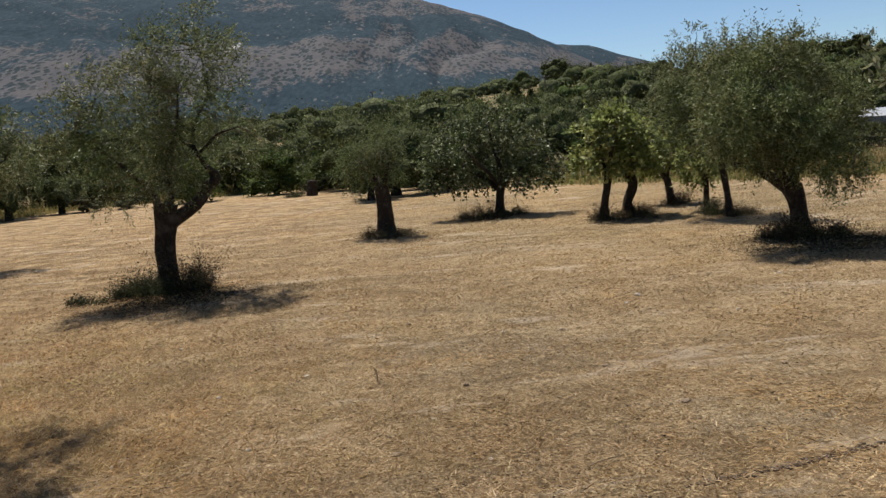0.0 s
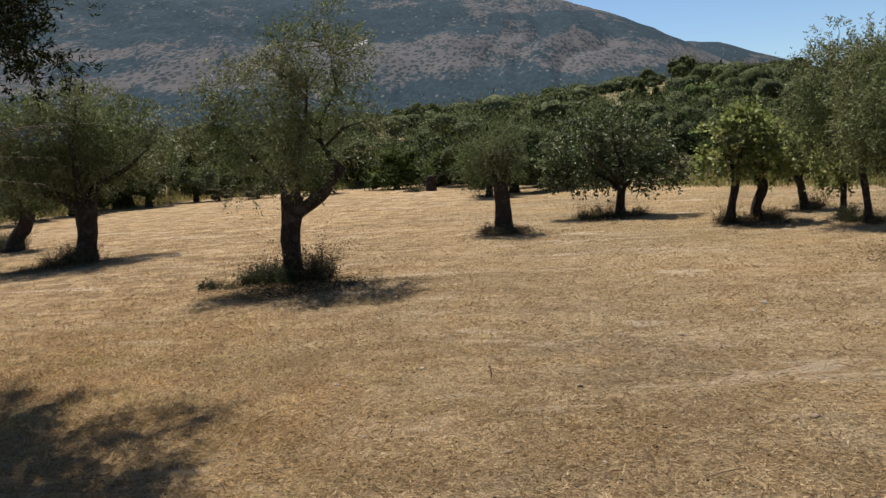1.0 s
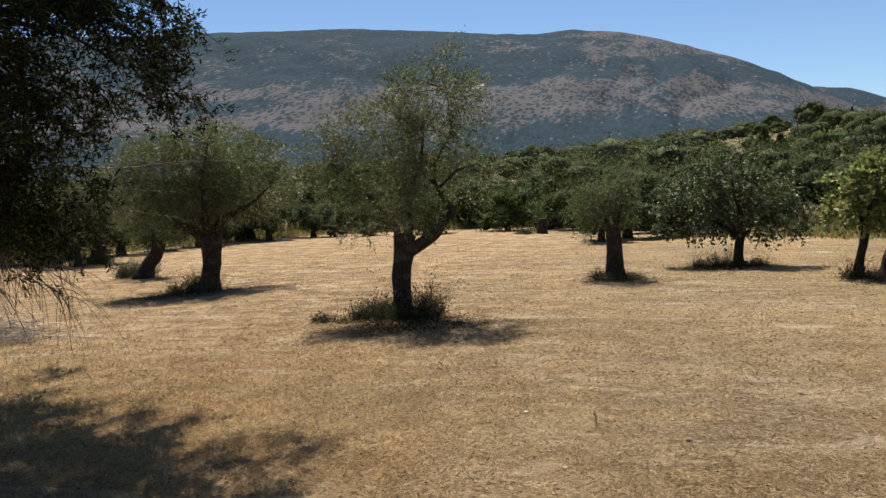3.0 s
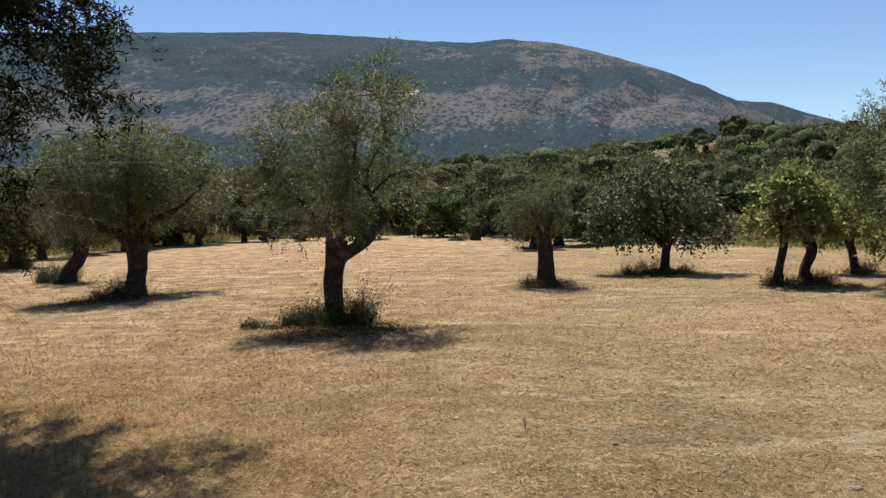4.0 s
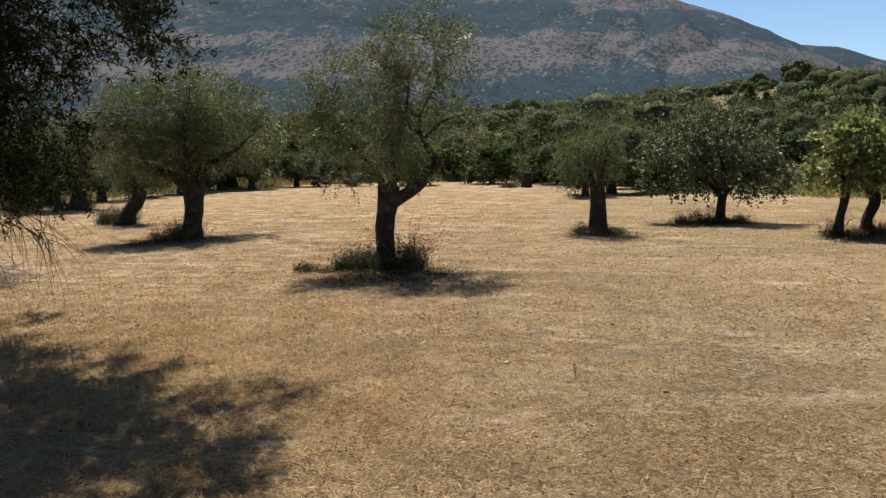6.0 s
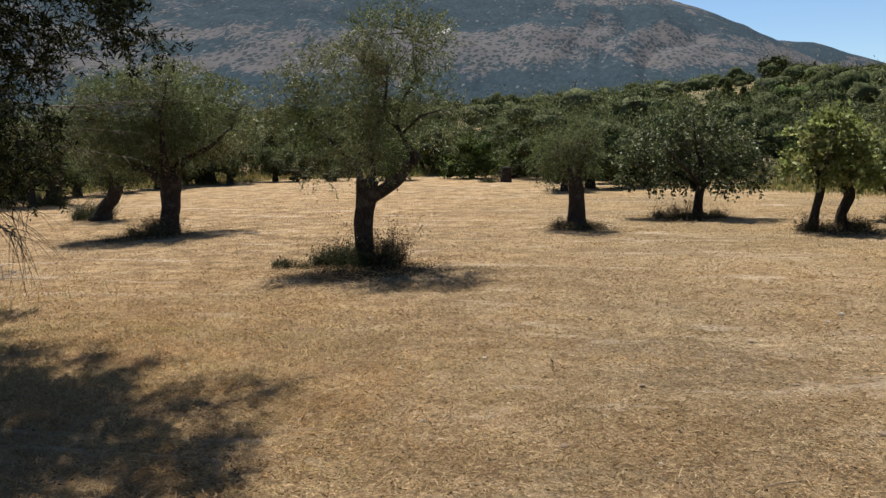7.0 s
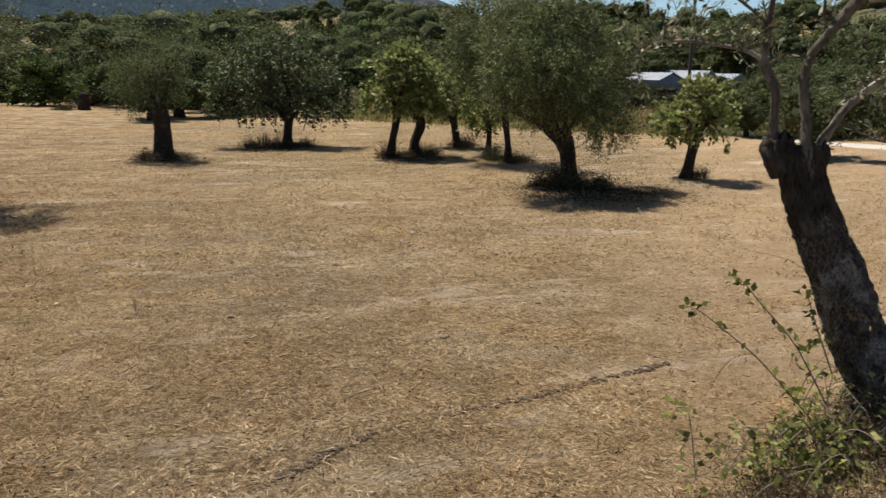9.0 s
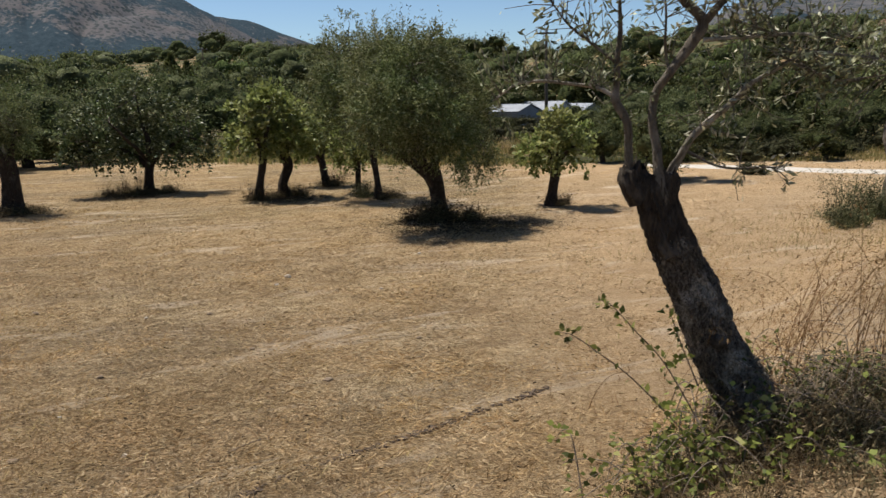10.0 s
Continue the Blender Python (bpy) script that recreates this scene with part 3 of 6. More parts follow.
EDGE = [(-180, 26), (-75, 30), (-45, 40), (-24, 52), (-9, 50), (2, 38), (9.5, 33), (20, 29.5), (35, 28), (52, 30), (75, 30), (180, 26)]


def smooth01(t):
    t = min(max(t, 0.0), 1.0)
    return t * t * (3 - 2 * t)


def gz(x, y):
    """The height of the ground."""
    r = math.hypot(x, y)
    az = math.degrees(math.atan2(x, y))
    foot = np.interp(x, [p[0] for p in BANK], [p[1] for p in BANK])
    z = 0.5 * smooth01((foot + 0.35 - y) / 1.6)
    if r < 300:
        z += 0.035 * noise.noise(Vector((x * 0.35, y * 0.35, 0))) * smooth01(r / 6) + 0.012 * noise.noise(Vector((x * 1.9, y * 1.9, 4)))
    if r > 60:
        crest = math.tan(radians(np.interp(az, [p[0] for p in HILL], [p[1] for p in HILL]))) * 300
        t = min((r - 60) / 240, 1.0)
        z += crest * (0.65 * t + 0.35 * smooth01(t)) * (1 - 0.8 * smooth01((r - 340) / 900))
        z += 1.6 * t * noise.noise(Vector((x * 0.02, y * 0.02, 2)))
    return z


def edge_of(az):
    return float(np.interp(az, [p[0] for p in EDGE], [p[1] for p in EDGE]))


# ---- ground ----
radii = [0.0] + list(np.geomspace(0.5, 70, 120)) + list(np.geomspace(76, 4600, 60))
turns = np.radians(np.arange(0, 360, 0.9))
gv = [(0, 0, gz(0, 0))]
rough = [0.0]
for r in radii[1:]:
    for a in turns:
        x, y = r * math.sin(a), r * math.cos(a)
        gv.append((x, y, gz(x, y)))
        az = math.degrees(math.atan2(x, y))
        rough.append(smooth01((r - edge_of(az) + 2.0) / 5.0))
nt = len(turns)
gf = [(1 + i * nt + k, 1 + i * nt + (k + 1) % nt, 1 + (i + 1) * nt + (k + 1) % nt, 1 + (i + 1) * nt + k) for i in range(len(radii) - 2) for k in range(nt)]
gm = bpy.data.meshes.new("ground")
gm.from_pydata(gv, [], [(0, 1 + k, 1 + (k + 1) % nt) for k in range(nt)] + [q[::-1] for q in gf])
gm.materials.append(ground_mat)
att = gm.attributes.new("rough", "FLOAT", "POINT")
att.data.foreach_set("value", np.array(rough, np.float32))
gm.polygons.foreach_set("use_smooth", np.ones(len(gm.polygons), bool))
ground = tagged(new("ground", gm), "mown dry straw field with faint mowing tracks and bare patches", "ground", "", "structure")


# ---- mountains ----
def mountain(name, ridge, r0, r1, az0, az1, step, rows, material, label, seed):
    azs = np.arange(az0, az1 + step / 2, step)
    hs = [math.tan(radians(np.interp(a, [p[0] for p in ridge], [p[1] for p in ridge]))) * r1 for a in azs]
    verts = []
    ts = np.concatenate([np.linspace(0, 1, rows), [1.06, 1.2]])
    for s in ts:
        for a, h in zip(azs, hs):
            r = r0 + (r1 - r0) * s
            x, y = r * math.sin(radians(a)), r * math.cos(radians(a))
            prof = s ** 0.85 if s <= 1 else 1 - (s - 1) * 2.0
            q = Vector((x * 0.0016, y * 0.0016, seed))
            warp = 1.4 * noise.noise(Vector((a * 0.09, s * 2.0, seed)))
            spur = abs(noise.noise(Vector((a * 0.16 + warp, s * 0.5, seed)))) * 1.5 + abs(noise.noise(Vector((a * 0.45 + warp * 2, s * 1.2, seed + 4)))) * 0.3 - 0.4
            gully = 1.25 * spur + 0.55 * noise.fractal(q * 2.2, 1.0, 2.1, 5)
            z = h * prof + gully * 38 * min(s * (1 - min(s, 1)) * 4, 1) + 3 * noise.noise(Vector((a * 1.1, s * 3, seed)))
            verts.append((x, y, z - 4))
    n = len(azs)
    faces = [(i * n + k, i * n + k + 1, (i + 1) * n + k + 1, (i + 1) * n + k) for i in range(len(ts) - 1) for k in range(n - 1)]
    return tagged(solid(name, verts, np.array(faces)[:, ::-1], material, None, "", True), label, "mountain", "", "structure")


mountain("mountain", [(-80, 7.5), (-60, 9.0), (-45, 10.6), (-30, 11.3), (-21.5, 11.5), (-15, 11.1), (-11.5, 10.75), (-8.5, 10.55), (-6.3, 10.7), (-3, 10.3), (-0.3, 9.6), (4.2, 8.05), (7, 6.75), (8.4, 6.0), (11, 4.5), (15, 2.6), (20, 0.6)], 1300, 3000, -80, 20, 0.2, 60, mountain_mat, "long blue-hazed limestone mountain with dark scrub and bare grey-brown shoulders", 3.1)
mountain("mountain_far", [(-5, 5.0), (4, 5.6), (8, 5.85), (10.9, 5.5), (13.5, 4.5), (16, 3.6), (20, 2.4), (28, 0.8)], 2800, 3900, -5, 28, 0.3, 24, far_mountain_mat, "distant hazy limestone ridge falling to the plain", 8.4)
mountain("mountain_east", [(30, 0.8), (36, 2.8), (40, 4.4), (43.6, 5.9), (49, 6.4), (56, 7.0), (70, 7.6), (85, 6.0)], 1200, 2500, 30, 85, 0.3, 36, far_mountain_mat, "hazy grey limestone mountain slope above wooded hills", 5.7)

# ---- orchard trees ----
olive_tree("olive_tree",
    at=(-4.77, 14.13), turn=18.6,
    limbs=[[(-0.0, 0, -0.06, 0.26), (-0.0, 0, 0.33, 0.201), (0.01, 0, 0.8, 0.195), (0.06, 0, 1.21, 0.224), (0.1, 0, 1.5, 0.236)],
           [(0.15, 0, 1.15, 0.13), (0.5, 0, 1.4, 0.13), (0.8, 0, 1.69, 0.118), (0.98, 0, 1.91, 0.118), (0.81, 0, 2.19, 0.053), (0.68, 0.1, 2.49, 0.053), (0.86, 0.2, 3.01, 0.041), (1.05, 0.2, 3.47, 0.03), (0.97, 0.2, 4.11, 0.018)],
           [(-0.01, 0, 1.45, 0.094), (-0.07, 0.2, 1.68, 0.065), (-0.41, 0.3, 2.07, 0.047), (-0.79, 0.1, 2.51, 0.041), (-1.17, 0, 2.86, 0.024)],
           [(0.13, 0.1, 1.44, 0.094), (0.22, 0.3, 1.7, 0.059), (0.21, 0.3, 2.26, 0.041), (0.42, -0.3, 2.72, 0.035), (0.52, -0.2, 3.36, 0.024)],
           [(0.67, 0.1, 2.46, 0.047), (0.45, 0.3, 2.75, 0.035), (0.52, 0.4, 3.24, 0.024)],
           [(0.76, 0.1, 2.31, 0.035), (1.06, -0.3, 2.63, 0.03), (1.41, -0.5, 2.71, 0.018)]],
    blobs=[(0.94, 4.45, 0.34, 0.38, 0.8), (0.71, 3.91, 0.68, 0.53, 0.9), (0.2, 4.11, 0.32, 0.41, 0.7), (0.52, 3.24, 0.77, 0.56, 1), (1.4, 3.76, 0.35, 0.65, 0.5), (-0.71, 3.4, 0.68, 0.44, 0.9), (-1.39, 3.03, 0.53, 0.56, 0.9), (-0.33, 2.73, 0.83, 0.56, 1.1), (0.11, 2.09, 0.71, 0.38, 0.9), (1.47, 2.71, 0.53, 0.59, 0.6), (0.94, 2.36, 0.41, 0.41, 0.4), (-0.7, 1.73, 0.35, 0.35, 0.35), (1.5, 4.1, 0.12, 0.3, 0.4), (-1.08, 2.4, 0.53, 0.41, 0.6), (-0.07, 1.86, 0.56, 0.32, 1), (-0.11, 3.51, 0.5, 0.47, 0.9), (1.22, 3.18, 0.44, 0.5, 0.6), (-0.05, 3.0, 0.6, 0.45, 0.7), (0.3, 2.62, 0.75, 0.45, 0.6), (-0.6, 2.25, 0.6, 0.34, 0.6)],
    leaf=(0.06, 0.018), leafmat=olive_leaf, bark=bark_mat, label="old olive tree with a forked dark trunk and thin grey-green crown", category="tree", seed=11, per_area=480, count=14, twig=0.32, gap=0.02, girth=0.84, group="orchard trees")
olive_tree("olive_tree",
    at=(-1.37, 20.35), turn=3.9,
    limbs=[[(-0.0, 0, -0.04, 0.256), (0.0, 0, 0.17, 0.214), (0.01, 0, 0.54, 0.189), (-0.0, 0, 0.9, 0.183), (-0.02, 0, 1.22, 0.165)],
           [(-0.05, 0, 1.03, 0.122), (-0.11, 0, 1.33, 0.067), (-0.26, 0.2, 1.64, 0.043), (-0.49, 0.2, 1.88, 0.024)],
           [(0.04, 0, 1.15, 0.11), (0.12, -0.2, 1.45, 0.055), (0.23, -0.2, 1.81, 0.031)],
           [(-0.02, 0, 1.15, 0.098), (-0.03, 0.4, 1.51, 0.049), (-0.1, 0.4, 2.06, 0.024)]],
    blobs=[(-0.56, 1.76, 0.44, 0.46, 1), (-0.1, 2.09, 0.54, 0.41, 1), (0.29, 1.81, 0.38, 0.43, 1), (-0.23, 1.48, 0.4, 0.23, 0.8), (-0.68, 1.43, 0.24, 0.21, 0.5)],
    leaf=(0.08, 0.021), leafmat=olive_far, bark=bark_mat, flare=1.1, label="stout cut-back olive trunk with a small grey-green crown", category="tree", seed=12, per_area=440, count=14, twig=0.34, group="orchard trees")
olive_tree("fruit_tree",
    at=(1.69, 22.62), turn=-4.3,
    limbs=[[(0.0, 0, -0.05, 0.176), (-0.02, 0, 0.21, 0.129), (-0.0, 0, 0.54, 0.109), (0.04, 0, 0.84, 0.102)],
           [(0.02, 0, 0.67, 0.081), (-0.29, 0.2, 1.0, 0.061), (-0.87, 0.3, 1.27, 0.041), (-1.38, 0.2, 1.41, 0.027)],
           [(0.04, 0, 0.77, 0.081), (0.06, 0, 1.33, 0.068), (-0.1, 0.1, 1.92, 0.047), (-0.16, 0, 2.51, 0.02)],
           [(0.04, 0, 0.77, 0.075), (0.41, -0.3, 1.13, 0.054), (0.91, -0.3, 1.39, 0.034), (1.34, -0.3, 1.32, 0.02)],
           [(0.03, 0, 0.81, 0.054), (-0.48, -0.8, 1.47, 0.041), (-0.86, -1, 1.93, 0.02)],
           [(0.06, 0, 1.0, 0.054), (0.41, 0.8, 1.65, 0.041), (0.6, 1, 2.11, 0.02)]],
    blobs=[(-1.12, 1.97, 0.85, 0.58, 1), (-0.1, 2.38, 0.71, 0.51, 1), (0.63, 1.91, 0.68, 0.58, 1.1), (1.28, 1.23, 0.51, 0.39, 1), (-0.22, 1.46, 0.88, 0.58, 1.2), (-1.32, 1.28, 0.71, 0.42, 1), (-0.67, 1.04, 0.61, 0.27, 0.9), (0.6, 1.13, 0.54, 0.34, 1), (-1.84, 1.35, 0.34, 0.41, 0.7)],
    leaf=(0.092, 0.056), leafmat=dark_leaf, bark=bark_mat, label="low spreading fruit tree with dark glossy leaves", category="tree", seed=13, per_area=215, count=10, twig=0.3, group="orchard trees")
olive_tree("fig_tree",
    at=(3.91, 19.64), turn=-11.3,
    limbs=[[(-0.0, 0, -0.04, 0.135), (0.04, 0, 0.35, 0.108), (0.12, 0, 0.79, 0.108), (0.18, 0, 1.18, 0.099)],
           [(0.16, 0, 1.05, 0.072), (0.0, 0.1, 1.48, 0.054), (-0.24, 0.1, 1.83, 0.027)],
           [(0.18, 0, 1.14, 0.072), (0.26, -0.2, 1.66, 0.054), (0.36, -0.2, 2.17, 0.027)]],
    blobs=[(-0.11, 1.91, 0.56, 0.59, 1), (0.36, 2.17, 0.5, 0.5, 1), (-0.34, 1.44, 0.34, 0.36, 0.8), (0.17, 1.48, 0.5, 0.41, 0.9)],
    girth=0.82, leaf=(0.12, 0.085), leafmat=fig_leaf, bark=bark_mat, label="young tree with bright green broad leaves", category="tree", seed=14, per_area=190, count=8, twig=0.26, group="orchard trees")
olive_tree("fig_tree",
    at=(4.61, 20.0), turn=-13.0,
    limbs=[[(-0.0, 0, -0.06, 0.157), (-0.04, 0, 0.3, 0.129), (0.11, 0, 0.71, 0.139), (0.03, 0, 1.02, 0.129)],
           [(0.07, 0, 0.84, 0.083), (-0.15, 0.3, 1.2, 0.055), (-0.35, 0.4, 1.55, 0.028)],
           [(0.05, 0, 0.98, 0.083), (0.21, 0, 1.47, 0.055), (0.27, 0, 1.91, 0.028)]],
    blobs=[(0.05, 1.82, 0.55, 0.6, 1), (0.43, 1.51, 0.46, 0.51, 1), (0.07, 1.24, 0.42, 0.28, 0.6)],
    girth=0.82, leaf=(0.12, 0.085), leafmat=fig_leaf, bark=bark_mat, label="bent young tree with bright green broad leaves", category="tree", seed=15, per_area=190, count=8, twig=0.26, group="orchard trees")
olive_tree("fig_tree",
    at=(6.23, 21.92), turn=-15.9,
    limbs=[[(-0.0, 0, -0.04, 0.164), (-0.07, 0, 0.28, 0.113), (-0.14, 0, 0.69, 0.103)],
           [(-0.13, 0, 0.59, 0.072), (-0.4, 0, 1.09, 0.051), (-0.59, 0, 1.19, 0.031)],
           [(-0.14, 0, 0.64, 0.072), (-0.05, 0, 1.19, 0.051), (-0.09, 0, 1.69, 0.031)]],
    blobs=[(-0.29, 1.39, 0.49, 0.56, 1), (0.06, 1.79, 0.46, 0.51, 0.9), (-0.6, 1.09, 0.36, 0.26, 0.6)],
    girth=0.82, leaf=(0.12, 0.085), leafmat=fig_leaf, bark=bark_mat, label="small leaning tree with green broad leaves", category="tree", seed=16, per_area=190, count=8, twig=0.26, group="orchard trees")
olive_tree("fig_tree",
    at=(6.34, 19.51), turn=-18.0,
    limbs=[[(-0.0, 0, -0.04, 0.083), (0.0, 0, 0.29, 0.074), (0.02, 0, 0.71, 0.074)],
           [(0.02, 0, 0.66, 0.055), (-0.13, 0, 1.02, 0.037), (-0.3, 0, 1.21, 0.028)],
           [(0.02, 0, 0.71, 0.055), (0.15, 0, 1.12, 0.028)]],
    blobs=[(-0.17, 0.98, 0.42, 0.32, 1), (0.15, 1.21, 0.37, 0.37, 0.8), (-0.35, 1.25, 0.28, 0.32, 0.8)],
    girth=0.82, leaf=(0.1, 0.06), leafmat=fig_leaf, bark=bark_mat, label="slim young tree with a low green crown", category="tree", seed=17, per_area=260, count=8, twig=0.24, group="orchard trees")
olive_tree("olive_tree",
    at=(6.39, 18.15), turn=-19.4,
    limbs=[[(-0.0, 0, -0.03, 0.121), (-0.02, 0, 0.42, 0.087), (-0.09, 0, 1.02, 0.087), (-0.14, 0, 1.53, 0.078)],
           [(-0.13, 0, 1.36, 0.061), (-0.39, 0.2, 2.28, 0.052), (-0.51, 0.2, 3.1, 0.035), (-0.54, 0.2, 3.92, 0.017)],
           [(-0.14, 0, 1.44, 0.061), (0.11, -0.2, 2.2, 0.043), (0.2, -0.2, 2.95, 0.026)],
           [(-0.16, 0, 1.53, 0.052), (-0.64, 0, 2.11, 0.035), (-0.97, 0, 2.52, 0.017)]],
    blobs=[(-0.54, 3.88, 0.36, 0.36, 0.6), (-0.76, 3.06, 0.65, 0.69, 1), (-0.31, 2.49, 0.82, 0.78, 1), (-1.18, 2.39, 0.42, 0.52, 0.8), (-0.06, 1.86, 0.69, 0.65, 0.9), (-0.82, 1.77, 0.52, 0.48, 0.6), (0.04, 3.2, 0.52, 0.61, 0.8)],
    girth=0.82, leaf=(0.085, 0.022), leafmat=olive_leaf, bark=bark_mat, label="tall slender olive tree with upright shoots", category="tree", seed=18, per_area=330, count=14, twig=0.36, group="orchard trees")
olive_tree("olive_tree",
    at=(6.37, 14.42), turn=-23.8,
    limbs=[[(0.0, 0, -0.05, 0.241), (-0.04, 0, 0.32, 0.184), (-0.08, 0, 0.61, 0.191), (-0.17, 0, 0.86, 0.227)],
           [(-0.15, 0, 0.75, 0.142), (-0.54, 0, 1.07, 0.113), (-0.89, 0, 1.27, 0.085), (-1.13, 0, 1.38, 0.071), (-1.23, 0.2, 1.79, 0.042), (-1.16, 0.2, 2.41, 0.021)],
           [(-0.15, 0, 0.79, 0.142), (-0.08, 0.2, 1.24, 0.099), (0.09, 0.3, 1.87, 0.064), (0.23, 0.3, 2.49, 0.028)],
           [(-0.18, 0, 0.82, 0.127), (-0.4, -0.4, 1.31, 0.085), (-0.47, -0.5, 2.01, 0.057), (-0.47, -0.5, 2.83, 0.021)],
           [(-0.04, 0.2, 1.17, 0.071), (0.45, 0, 1.53, 0.05), (0.8, -0.2, 1.46, 0.028)]],
    blobs=[(-0.31, 2.67, 0.76, 0.67, 1.2, -0.9), (-0.76, 2.0, 0.75, 0.61, 1.2, 0.2), (-0.01, 1.89, 0.64, 0.61, 1.3, -1.5), (0.48, 2.16, 0.54, 0.61, 1, 0.3), (0.6, 1.27, 0.44, 0.48, 0.6, -0.7), (0.12, 1.36, 0.45, 0.29, 0.9, -1.6), (-1.05, 2.85, 0.58, 0.62, 1, 0.4), (-0.57, 3.28, 0.39, 0.27, 0.8, 0), (0.02, 3.21, 0.24, 0.31, 0.7, -0.7), (-0.49, 1.47, 0.38, 0.23, 0.8, -1.4), (0.77, 1.81, 0.27, 0.41, 0.5, -0.3), (-0.97, 2.09, 0.51, 0.51, 1, -1.7), (-1.34, 2.49, 0.39, 0.47, 0.8, -1.0)],
    girth=0.76, leaf=(0.07, 0.019), leafmat=olive_leaf, bark=bark_mat, label="large olive tree with a dense round crown and thick limb", category="tree", seed=19, per_area=800, count=14, twig=0.28, gap=0.04, group="orchard trees")
olive_tree("fig_tree",
    at=(9.03, 14.82), turn=-31.3,
    limbs=[[(-0.01, 0, -0.03, 0.117), (0.04, 0, 0.29, 0.101), (0.1, 0, 0.64, 0.101), (0.12, 0, 0.91, 0.093)],
           [(0.12, 0, 0.84, 0.062), (-0.1, 0, 1.18, 0.047), (-0.33, 0, 1.25, 0.023)],
           [(0.12, 0, 0.87, 0.062), (0.2, 0, 1.34, 0.047), (0.23, 0, 1.79, 0.023)],
           [(0.13, 0, 0.91, 0.055), (0.44, -0.2, 1.19, 0.039), (0.66, -0.2, 1.27, 0.023)]],
    blobs=[(0.02, 1.3, 0.58, 0.51, 1), (-0.39, 1.1, 0.3, 0.3, 0.9), (0.66, 1.08, 0.35, 0.37, 0.9), (0.23, 1.64, 0.53, 0.37, 1), (0.72, 0.73, 0.17, 0.19, 0.5)],
    leaf=(0.11, 0.07), leafmat=fig_leaf, bark=bark_mat, label="small leaning fruit tree with a round green crown", category="tree", seed=20, per_area=220, count=8, twig=0.24, group="orchard trees")
olive_tree("olive_tree",
    at=(-11.69, 18.99), turn=31.6,
    limbs=[[(-0.05, 0, -0.08, 0.352), (0.03, 0, 0.4, 0.279), (0.09, 0, 1.0, 0.279), (0.1, 0, 1.45, 0.331)],
           [(0.04, 0, 1.26, 0.176), (-0.33, 0, 1.53, 0.166), (-0.7, 0, 1.77, 0.124), (-1.18, 0.2, 2.28, 0.083), (-1.41, 0.2, 2.97, 0.041)],
           [(0.11, 0, 1.35, 0.186), (0.41, 0, 1.79, 0.124), (1.12, 0, 2.15, 0.083), (1.65, 0, 2.63, 0.041)],
           [(0.09, 0, 1.35, 0.166), (-0.01, -0.4, 2.01, 0.104), (0.0, -0.4, 2.91, 0.062), (0.16, -0.4, 3.8, 0.031)]],
    blobs=[(-0.23, 3.02, 1.09, 0.98, 1.1), (-1.08, 3.1, 1.09, 0.93, 1), (-0.08, 3.8, 0.83, 0.47, 0.8), (-0.52, 2.24, 1.14, 0.52, 0.9), (-1.72, 2.6, 0.62, 0.62, 0.7), (0.26, 2.4, 0.72, 0.72, 0.9), (1.0, 2.5, 0.75, 0.62, 1), (1.65, 2.65, 0.6, 0.6, 0.8), (0.8, 3.15, 0.8, 0.6, 0.9), (-0.5, 1.85, 0.8, 0.34, 0.7)],
    leaf=(0.085, 0.024), leafmat=olive_leaf, bark=bark_mat, label="broad olive tree with a split trunk and dense low crown", category="tree", seed=21, per_area=410, count=14, twig=0.36, gap=0.04, girth=0.86, group="orchard trees")
olive_tree("olive_tree",
    at=(-24.55, 44.6), turn=28.8,
    limbs=[[(-0.01, 0, -0.14, 0.472), (-0.0, 0, 0.69, 0.354), (0.15, 0, 1.61, 0.354)],
           [(0.09, 0, 1.38, 0.236), (-0.49, 0, 2.79, 0.165), (-0.84, 0, 4.41, 0.071)],
           [(0.14, 0, 1.49, 0.212), (1.08, 0, 2.71, 0.142), (1.83, 0, 3.83, 0.071)]],
    blobs=[(-0.56, 3.49, 2.12, 1.89, 1.1), (1.45, 3.16, 2.01, 1.65, 1), (-0.55, 1.88, 1.89, 1.18, 1), (-0.73, 6.0, 1.3, 0.94, 0.8), (0.76, 4.8, 1.65, 1.42, 0.9), (1.93, 1.74, 1.42, 1.06, 0.8)],
    leaf=(0.2, 0.06), leafmat=olive_leaf, bark=bark_mat, label="dense olive tree at the back of the field", category="tree", seed=25, per_area=90, count=8, twig=0.4, group="orchard trees")
olive_tree("olive_tree",
    at=(-16.08, 22.48), turn=35.6,
    limbs=[[(-0.09, 0, -0.07, 0.308), (0.08, 0, 0.36, 0.218), (0.34, 0, 0.71, 0.205), (0.45, 0, 1.07, 0.192)],
           [(0.41, 0, 0.95, 0.115), (0.27, 0, 1.45, 0.077), (0.07, 0, 1.82, 0.038)],
           [(0.44, 0, 1.04, 0.103), (0.63, 0, 1.55, 0.051)]],
    blobs=[(0.12, 1.76, 0.74, 0.58, 1), (0.52, 1.68, 0.51, 0.58, 0.8), (-0.24, 1.54, 0.38, 0.36, 0.6)],
    leaf=(0.085, 0.024), leafmat=olive_far, bark=bark_mat, label="short leaning olive trunk with a small crown", category="tree", seed=22, per_area=300, count=14, twig=0.34, group="orchard trees")
